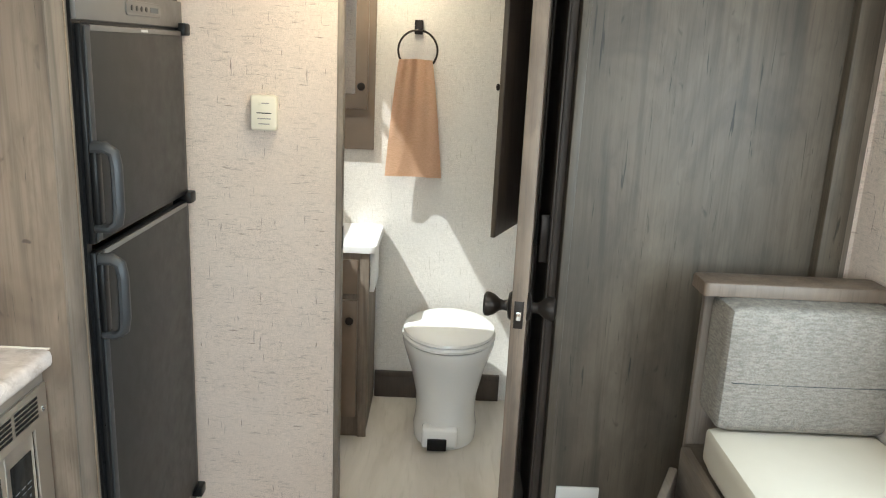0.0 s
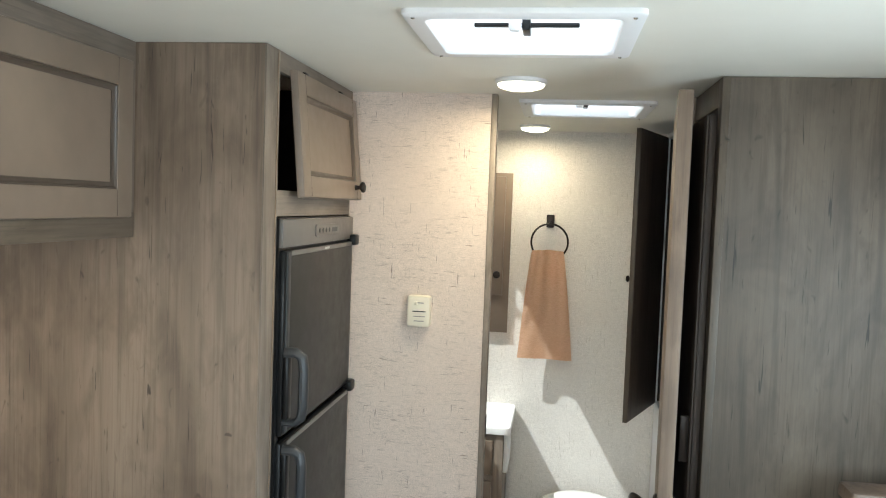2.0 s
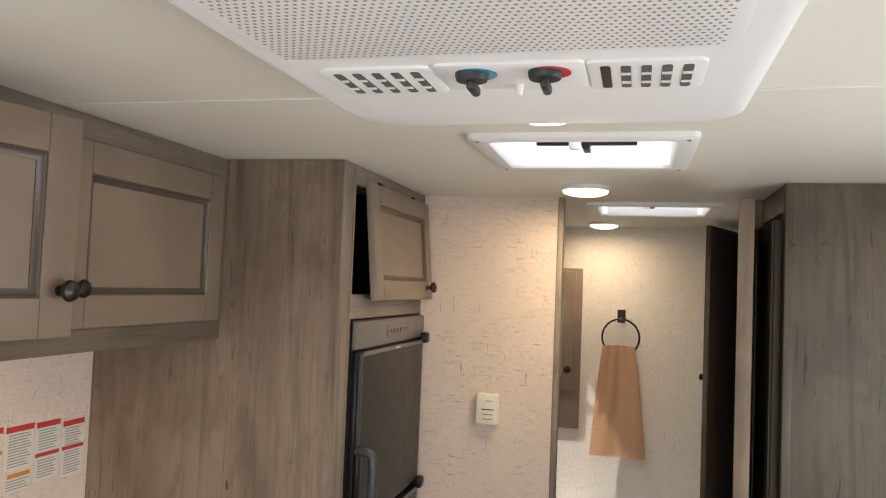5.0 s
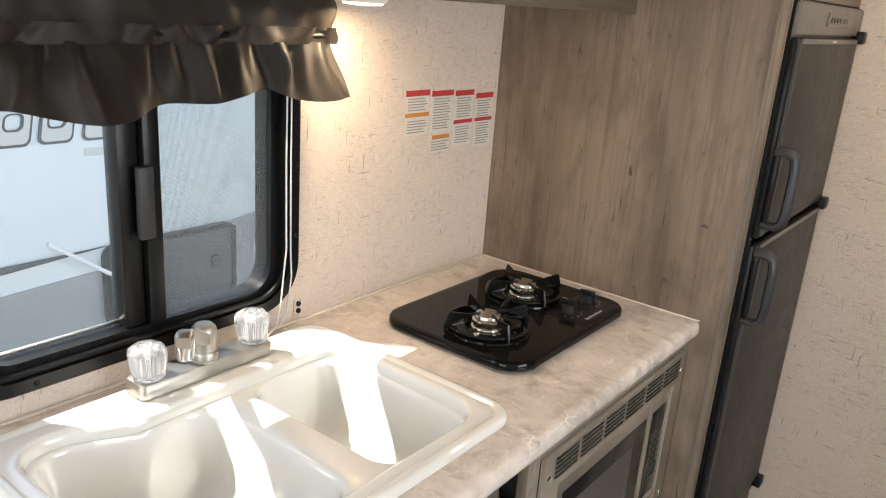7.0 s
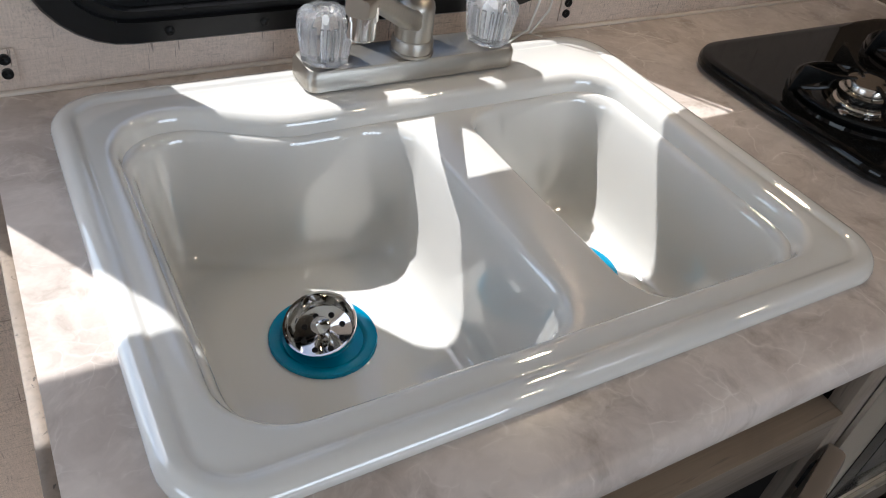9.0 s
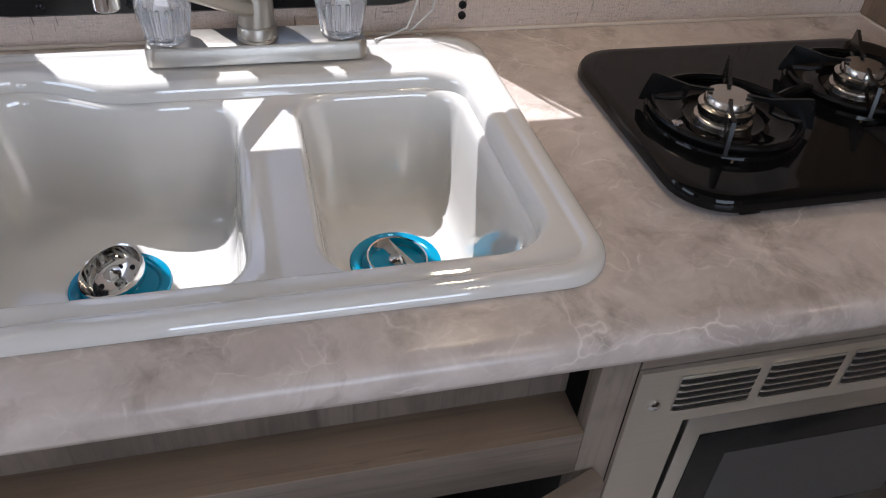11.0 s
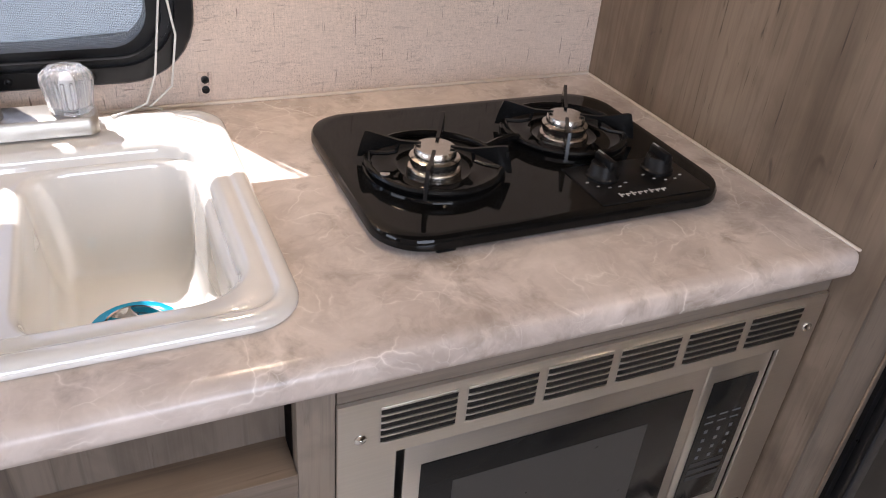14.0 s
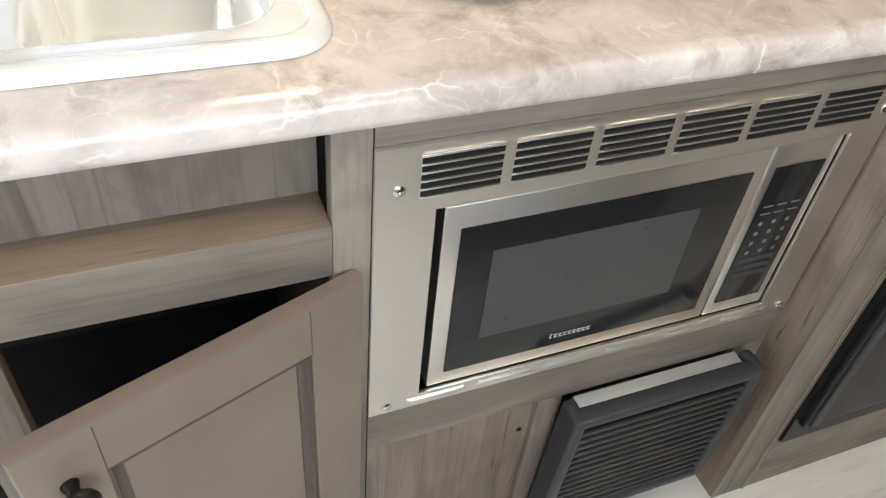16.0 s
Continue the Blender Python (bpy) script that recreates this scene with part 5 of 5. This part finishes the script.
for kx, red in ((1.155, False), (1.222, True)):
    part("scale_arc", lathe(B(), [(0.0190, 0), (0.0190, 0.0008), (0.0, 0.0009)], (kx + 0.004, -0.980, AZ - 0.0031), (0, 0, -1), 24), INKRED if red else BLUEFILM, ac, "coloured temperature scale")
    kn = part("dial", lathe(B(), [(0.0155, 0), (0.0155, 0.003), (0.014, 0.007), (0.0, 0.008)], (kx, -0.982, AZ - 0.003), (0, 0, -1), 24), GREYPLASTIC, ac, "grey control dial")
    part("pointer", box(B(), kx - 0.004, kx + 0.004, -0.990, -0.957, AZ - 0.019, AZ - 0.009, 0.003), GREYPLASTIC, kn)
part("slider", lathe(B(), [(0.005, 0), (0.0035, 0.010), (0.0, 0.011)], (1.192, -0.938, AZ - 0.003), (0, 0, -1), 12), WHITE, ac)

# ---- roof vents and ceiling lamps ----
def roof_vent(x0, x1, y0, y1, label):
    v = thing("roof_vent", ((x0 + x1) / 2, (y0 + y1) / 2, H - 0.012), label, "roof vent", "roof vents")
    cx, cy, w, d = (x0 + x1) / 2, (y0 + y1) / 2, x1 - x0, y1 - y0
    o, i = rr(cx, cy, w + 0.075, d + 0.075, 0.015), rr(cx, cy, w - 0.004, d - 0.004, 0.02)
    b = B()
    loft(b, [lift(o, "z", H - 0.0004), lift(o, "z", H - 0.009), lift(rr(cx, cy, w + 0.065, d + 0.065, 0.012), "z", H - 0.012), lift(rr(cx, cy, w + 0.006, d + 0.006, 0.02), "z", H - 0.012), lift(i, "z", H - 0.006), lift(rr(cx, cy, w - 0.012, d - 0.012, 0.02), "z", H + 0.11)], False, False)
    fo = part("garnish_frame", b, WHITE, v, "white garnish frame")
    for sx in (-1, 1):
        for sy in (-1, 1):
            screw(fo, (cx + sx * (w / 2 + 0.018), cy + sy * (d / 2 + 0.018), H - 0.012), (0, 0, -1), CHROME, 0.004)
    # solid emissive slab; its glow replaces sky light through the lid
    dm = part("dome", slab(B(), rr(cx, cy, w + 0.02, d + 0.02, 0.02), "z", H + 0.125, H + 0.14), VENTPANE, v, "lid glowing in place of daylight from above")
    part("crank_arm", box(box(B(), cx - 0.10, cx + 0.10, cy - 0.006, cy + 0.006, H + 0.010, H + 0.018, 0.002), cx - 0.008, cx + 0.008, cy - 0.010, cy + 0.05, H + 0.003, H + 0.03, 0.003), BLACKPLASTIC, v, "dark crank arm")
    part("crank_knob", lathe(B(), [(0.012, 0), (0.012, 0.02), (0.009, 0.024), (0.0, 0.024)], (cx - 0.02, cy - 0.03, H + 0.02), (0, 0, -1), 14), WHITE, v)
    return v


roof_vent(1.03, 1.37, -0.25, 0.05, "white roof vent with a bright lid and dark crank")
roof_vent(1.18, 1.52, 0.83, 1.13, "white bathroom roof vent with a bright lid")
sk = thing("skylight", (0.45, 1.28, H), "clear bathroom skylight in a white frame", "skylight")
part("frame", ring(B(), rr(0.51, 1.28, 0.52, 0.82, 0.02), rr(0.51, 1.28, 0.45, 0.75, 0.02), "z", H - 0.01, H - 0.0005), WHITE, sk)
part("pane", box(B(), 0.282, 0.738, 0.902, 1.658, H + 0.03, H + 0.034), SKYPANE, sk, "milky acrylic pane")


def ceiling_lamp(x, y, r, k=1.0):
    l = thing("ceiling_lamp", (x, y, H - 0.03), "lit round dome lamp on the ceiling", "ceiling lamp", "ceiling lamps")
    part("rim", lathe(B(), [(r, 0.0005), (r, 0.008 * k), (r * 0.93, 0.012 * k)], (x, y, H), (0, 0, -1), 32), WHITE, l)
    part("diffuser", lathe(B(), [(r * 0.93, 0.010 * k), (r * 0.86, 0.018 * k), (r * 0.6, 0.024 * k), (r * 0.3, 0.0265 * k), (0.0, 0.027 * k)], (x, y, H), (0, 0, -1), 32), LAMPGLOW, l, "glowing warm diffuser")


ceiling_lamp(1.165, 0.45, 0.068)
ceiling_lamp(1.17, 1.55, 0.062)
ceiling_lamp(1.155, -0.412, 0.045, 0.4)

# ---- bathroom door, standing open ----
bd = thing("door_1", (1.535, 0.40, 0.0), "grey-brown bathroom door standing open into the aisle", "door", "", "structure")
dx0, dx1, dy0, dy1 = 1.517, 1.549, 0.110, 0.700
SW = ((1.533, 0.110, 0), "Z", -7.3)
leaf = part("leaf", turn(box(B(), dx0, dx1, dy0, dy1, 0.02, 1.915, 0.002), *SW), DOORWOOD, bd)
part("latch_plate", turn(box(B(), dx0 + 0.006, dx1 - 0.006, dy0 - 0.0015, dy0 + 0.001, 0.955, 1.015, 0.001), *SW), BRONZE, leaf)
part("latch_bolt", turn(box(B(), dx0 + 0.010, dx1 - 0.010, dy0 - 0.011, dy0, 0.975, 0.995, 0.003), *SW), CHROME, leaf, "bright latch bolt")
for s, x in ((-1, dx0), (1, dx1)):
    kb = lathe(B(), [(0.031, 0), (0.031, 0.004), (0.027, 0.008), (0.013, 0.010), (0.011, 0.020), (0.013, 0.027), (0.022, 0.038), (0.027, 0.050), (0.026, 0.058), (0.020, 0.062), (0.0, 0.0625)], (x, 0.170, 0.985), (s, 0, 0), 28)
    part("door_knob", turn(kb, *SW), BRONZE, bd, "dark bronze flared knob")
for z in (0.25, 1.0, 1.7):
    part("hinge", rod(B(), (1.619, 0.699, z - 0.045), (1.619, 0.699, z + 0.045), 0.006, 10), BRONZE, bd)

# ---- wardrobe beside the doorway ----
wd = thing("wardrobe", (2.0, 0.52, 0.0), "tall grey-brown wood wardrobe beside the dinette", "wardrobe")
# end panel's shade comes from the darkened wood copy
part("side_panel", box(B(), 1.672, 2.245, 0.350, 0.365, 0.0, H - 0.001), PANEL_SHADED, wd, "wood-grain end panel")
part("face_frame", box(box(B(), 1.652, 1.672, 0.348, 0.390, 0.0, H - 0.001, 0.0015), 1.652, 1.672, 0.390, 0.704, 1.915, H - 0.001, 0.0015), PANEL_SHADED, wd)
dd = part("door", box(B(), 1.634, 1.652, 0.388, 0.690, 0.30, 1.898, 0.003), DARKWOOD, wd, "dark-stained wardrobe door")
part("handle", box(B(), 1.606, 1.634, 0.41, 0.425, 1.02, 1.14, 0.004), BRONZE, dd)
part("door_frame", box(box(B(), 1.628, 1.634, 0.390, 0.43, 0.302, 1.896, 0.002), 1.628, 1.634, 0.65, 0.688, 0.302, 1.896, 0.002), DARKWOOD, dd)
# near-black sheet draws the shadow gap behind the wardrobe door
part("inside", box(B(), 1.656, 1.668, 0.392, 0.70, 0.002, 1.913), CARCASS, wd)
part("kick_vent", box(B(), 1.69, 1.80, 0.345, 0.350, 0.40, 0.445, 0.001), PAPER, wd, "white paper label near the floor")
b = B()
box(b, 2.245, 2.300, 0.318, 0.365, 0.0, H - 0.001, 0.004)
setting("trim_wardrobe_post", b, PANEL_SHADED, "grey-brown wooden corner post", "trim")
b = box(B(), 2.300, 2.318, 0.328, 0.352, 0.0, H - 0.001, 0.004)
setting("trim_corner", b, FRAMEV, "narrow wooden corner trim", "trim")
setting("wall_wardrobe_return", box(B(), 2.318, XR, 0.335, 0.36, 0, H), WALLPAPER, "narrow beige wall return", "wall")

# ---- dinette bench ----
be = thing("dinette_bench", (2.1, -0.1, 0.0), "grey-brown dinette bench base with a capped back", "bench")
part("back_panel", box(B(), 1.952, XR - 0.001, 0.200, 0.220, 0.0, 1.035, 0.002), FRAMEV, be)
part("cap_rail", slab(B(), rr((1.925 + XR) / 2, 0.185, XR - 1.925 - 0.002, 0.09, 0.012, 4), "z", 1.036, 1.066, 0.008), DOORWOOD, be, "rounded dark cap rail")
part("seat_box", box(B(), 1.950, XR - 0.001, -0.60, 0.1985, 0.0, 0.660, 0.002), PANEL_SHADED, be)
part("lip", box(B(), 1.927, 1.949, -0.60, 0.16, 0.52, 0.672, 0.004), FRAMEY, be, "raised wooden lip along the seat")
part("side_brace", turn(box(B(), 1.905, 1.924, -0.12, 0.15, 0.44, 0.625, 0.004), (1.915, 0.15, 0), "Z", -26), FRAMEY, be)
bc = thing("back_cushion", (2.12, 0.12, 0.765), "grey tweed back cushion with a stitched seam", "cushion")

def pillow(x0, x1, y0, y1, z0, z1, r=0.035, puff=0.012, n=10):
    bm = box(B(), x0 + puff, x1 - puff, y0 + puff, y1 - puff, z0 + puff, z1 - puff)
    bmesh.ops.subdivide_edges(bm, edges=bm.edges[:], cuts=n, use_grid_fill=True)
    c = Vector(((x0 + x1) / 2, (y0 + y1) / 2, (z0 + z1) / 2))
    hs = Vector(((x1 - x0) / 2, (y1 - y0) / 2, (z1 - z0) / 2))
    for v in bm.verts:
        d = v.co - c
        core = Vector([max(-h + r, min(h - r, q)) for h, q in zip(hs, d)])
        off = d - core
        if off.length > 1e-6:
            off = off.normalized() * r
        u = [q / h for q, h in zip(core, hs)]
        bul = puff * (1 - u[0] ** 2) * (1 - u[2] ** 2)
        v.co = c + core + off
        if abs(d.y) >= hs.y - puff - 1e-4:
            v.co.y += math.copysign(bul, d.y)
    return bm


part("pad", pillow(1.962, XR - 0.002, 0.066, 0.196, 0.757, 1.034, 0.022, 0.004, 14), CUSHION, bc)
part("seam", tube(B(), [(1.970, 0.080, 0.872), (1.985, 0.0650, 0.872), (2.15, 0.0625, 0.872), (2.32, 0.0650, 0.872)], 0.0012, 6), GREYPLASTIC, bc, "dark stitched seam")
sc = thing("seat_cushion", (2.12, -0.2, 0.66), "cream vinyl bench seat cushion", "cushion")
part("pad", pillow(1.952, XR - 0.002, -0.60, 0.110, 0.661, 0.757, 0.022, 0.003), VINYL, sc)

# ---- bathroom ----
vn = thing("bathroom_vanity", (0.88, 1.58, 0.0), "grey-brown bathroom vanity with a white top", "vanity")
part("body", box(box(B(), 0.60, 1.100, 1.395, YF - 0.002, 0.0, 0.762, 0.002), 1.070, 1.104, 1.388, 1.396, 0.0, 0.762, 0.001), FRAMEV, vn)
part("drawer_front", box(B(), 0.70, 1.062, 1.383, 1.395, 0.600, 0.735, 0.003), STAIN, vn)
db = B()
for x0, x1, z0, z1 in ((0.70, 0.755, 0.09, 0.575), (1.005, 1.062, 0.09, 0.575), (0.755, 1.005, 0.09, 0.145), (0.755, 1.005, 0.52, 0.575)):
    box(db, x0, x1, 1.378, 1.395, z0, z1, 0.002)
vd = part("door", db, STAIN, vn, "recessed-panel vanity door")
part("panel", box(B(), 0.75, 1.01, 1.388, 1.395, 0.14, 0.525), STAIN, vd)
part("knob", round_knob(B(), (1.035, 1.378, 0.50), (0, -1, 0)), BRONZE, vd)
part("counter", slab(B(), rr(0.865, 1.579, 0.53, 0.398, 0.03), "z", 0.763, 0.790, 0.006), WHITE, vn, "white moulded top")
part("end_splash", box(B(), 1.104, 1.122, 1.42, 1.62, 0.60, 0.762, 0.003), WHITE, vn, "white side box under the top")
mc = thing("medicine_cabinet", (0.83, 1.70, 1.10), "grey-brown medicine cabinet with a mirror door", "cabinet")
part("body", box(B(), 0.78, 1.078, 1.760, YF - 0.001, 1.105, 1.800, 0.002), STAIN, mc)
mdr = part("door", box(B(), 0.80, 1.050, 1.746, 1.760, 1.27, 1.785, 0.003), STAIN, mc)
part("mirror", box(B(), 0.84, 1.000, 1.7435, 1.746, 1.33, 1.735), MIRROR, mdr)
part("knob", round_knob(B(), (1.025, 1.746, 1.36), (0, -1, 0)), BRONZE, mdr)
tr = thing("towel_ring", (1.245, YF, 1.60), "dark bronze towel ring on the wall", "towel ring")
part("mount", box(B(), 1.229, 1.263, YF - 0.018, YF - 0.0005, 1.572, 1.628, 0.004), BRONZE, tr)
part("arm", rod(B(), (1.246, YF - 0.018, 1.590), (1.246, YF - 0.040, 1.585), 0.007, 10), BRONZE, tr)
part("ring", tube(B(), [(1.246 + 0.078 * math.sin(2 * math.pi * i / 40), YF - 0.040, 1.510 + 0.078 * math.cos(2 * math.pi * i / 40)) for i in range(40)], 0.0042, 8, True), BRONZE, tr)
b = B()
n, m = 36, 22
rows = []
for j in range(m + 1):
    v = j / m
    row = []
    for i in range(n + 1):
        u = i / n - 0.5
        w = 0.132 + 0.100 * v ** 0.8
        fold = 0.011 * math.sin(u * 9 + 1.0 + 0.5 * v) * (1 - 0.45 * v) + 0.005 * math.sin(u * 21 + 2.5 * v + 0.4) * (1 - v) ** 0.7 + 0.0015 * math.sin(u * 6 + 14 * v)
        row.append(b.verts.new((1.240 + u * w + 0.012 * v * 0.4, YF - 0.064 + fold, 1.478 - 0.012 * math.cos(u * 5) * 0 - 0.47 * v - 0.008 * abs(u) * (1 - v))))
    rows.append(row)
for a, c in zip(rows, rows[1:]):
    for i in range(n):
        b.faces.new((a[i], a[i + 1], c[i + 1], c[i]))
bmesh.ops.solidify(b, geom=b.faces[:], thickness=0.009)
single("hand_towel", b, TOWEL, "peach terry hand towel hanging from the ring", "towel")

to = thing("toilet", (1.42, 1.45, 0.0), "white plastic and ceramic trailer toilet, lid closed", "toilet")
tcx, tcy = 1.42, 1.475


def oval(rx, ry, z, k=0.0, n=32):
    return [(tcx + rx * math.cos(2 * math.pi * i / n), tcy + k + ry * math.sin(2 * math.pi * i / n), z) for i in range(n)]


b = B()
loft(b, [oval(0.125, 0.155, 0.0, -0.01), oval(0.128, 0.158, 0.05, -0.01), oval(0.120, 0.150, 0.10, -0.01), oval(0.122, 0.155, 0.18, -0.005), oval(0.145, 0.180, 0.28), oval(0.170, 0.205, 0.36), oval(0.182, 0.218, 0.40), oval(0.180, 0.215, 0.415)])
part("bowl", b, PORCELAIN, to)
b = B()
loft(b, [oval(0.176, 0.212, 0.415), oval(0.185, 0.222, 0.422), oval(0.186, 0.223, 0.432), oval(0.180, 0.216, 0.438)])
part("seat", b, PORCELAIN, to)
b = B()
loft(b, [oval(0.178, 0.214, 0.4385), oval(0.183, 0.220, 0.445), oval(0.180, 0.217, 0.455), oval(0.165, 0.20, 0.463), oval(0.10, 0.13, 0.468), oval(0.02, 0.03, 0.469)])
part("lid", b, PORCELAIN, to, "closed white lid")
part("pedal_housing", box(B(), 1.330, 1.470, 1.295, 1.36, 0.012, 0.095, 0.012, 3), PORCELAIN, to)
part("pedal", box(B(), 1.352, 1.428, 1.286, 1.30, 0.006, 0.055, 0.004), BLACKPLASTIC, to, "dark flush pedal")

# tall bath cupboard with its door ajar
bt = thing("bath_cupboard", (1.85, 1.52, 0.80), "bathroom wall cupboard, dark inside, door ajar", "cabinet")
b = B()
box(b, 1.720, 1.728, 1.30, YF - 0.002, 0.0, 0.852)
box(b, 1.720, 1.728, 1.30, YF - 0.002, 1.962, H - 0.001)
box(b, 1.720, 1.728, 1.30, 1.375, 0.852, 1.962)
box(b, 1.720, 1.728, 1.752, YF - 0.002, 0.852, 1.962)
part("face", b, WHITE, bt, "white wall face round the cupboard")
b = B()
box(b, 1.90, 1.91, 1.30, 1.77, 0.85, 1.963)
box(b, 1.729, 1.90, 1.30, 1.31, 0.85, 1.963)
box(b, 1.729, 1.90, 1.76, 1.77, 0.85, 1.963)
part("inside", b, CARCASS, bt)
db = box(B(), 1.702, 1.719, 1.355, 1.745, 0.845, 1.968, 0.002)
kb = round_knob(B(), (1.702, 1.395, 1.395), (-1, 0, 0), 0.8)
fb = box(B(), 1.719, 1.7205, 1.358, 1.742, 0.848, 1.965)
for q in (db, kb, fb):
    turn(q, (1.72, 1.745, 0), "Z", -22.5)
d = part("door", db, PANEL_SHADED, bt, "tall door with a pale edge")
part("inner_face", fb, DARKWOOD, d, "dark inner face")
part("knob", kb, BRONZE, d)
part("latch", rod(B(), (1.700, 1.765, 1.40), (1.719, 1.765, 1.40), 0.012, 12), CHROME, bt)
setting("wall_bath_lower", box(B(), 1.715, 1.719, 0.735, 1.30, 0, H), WHITE, "white smooth shower wall", "wall")
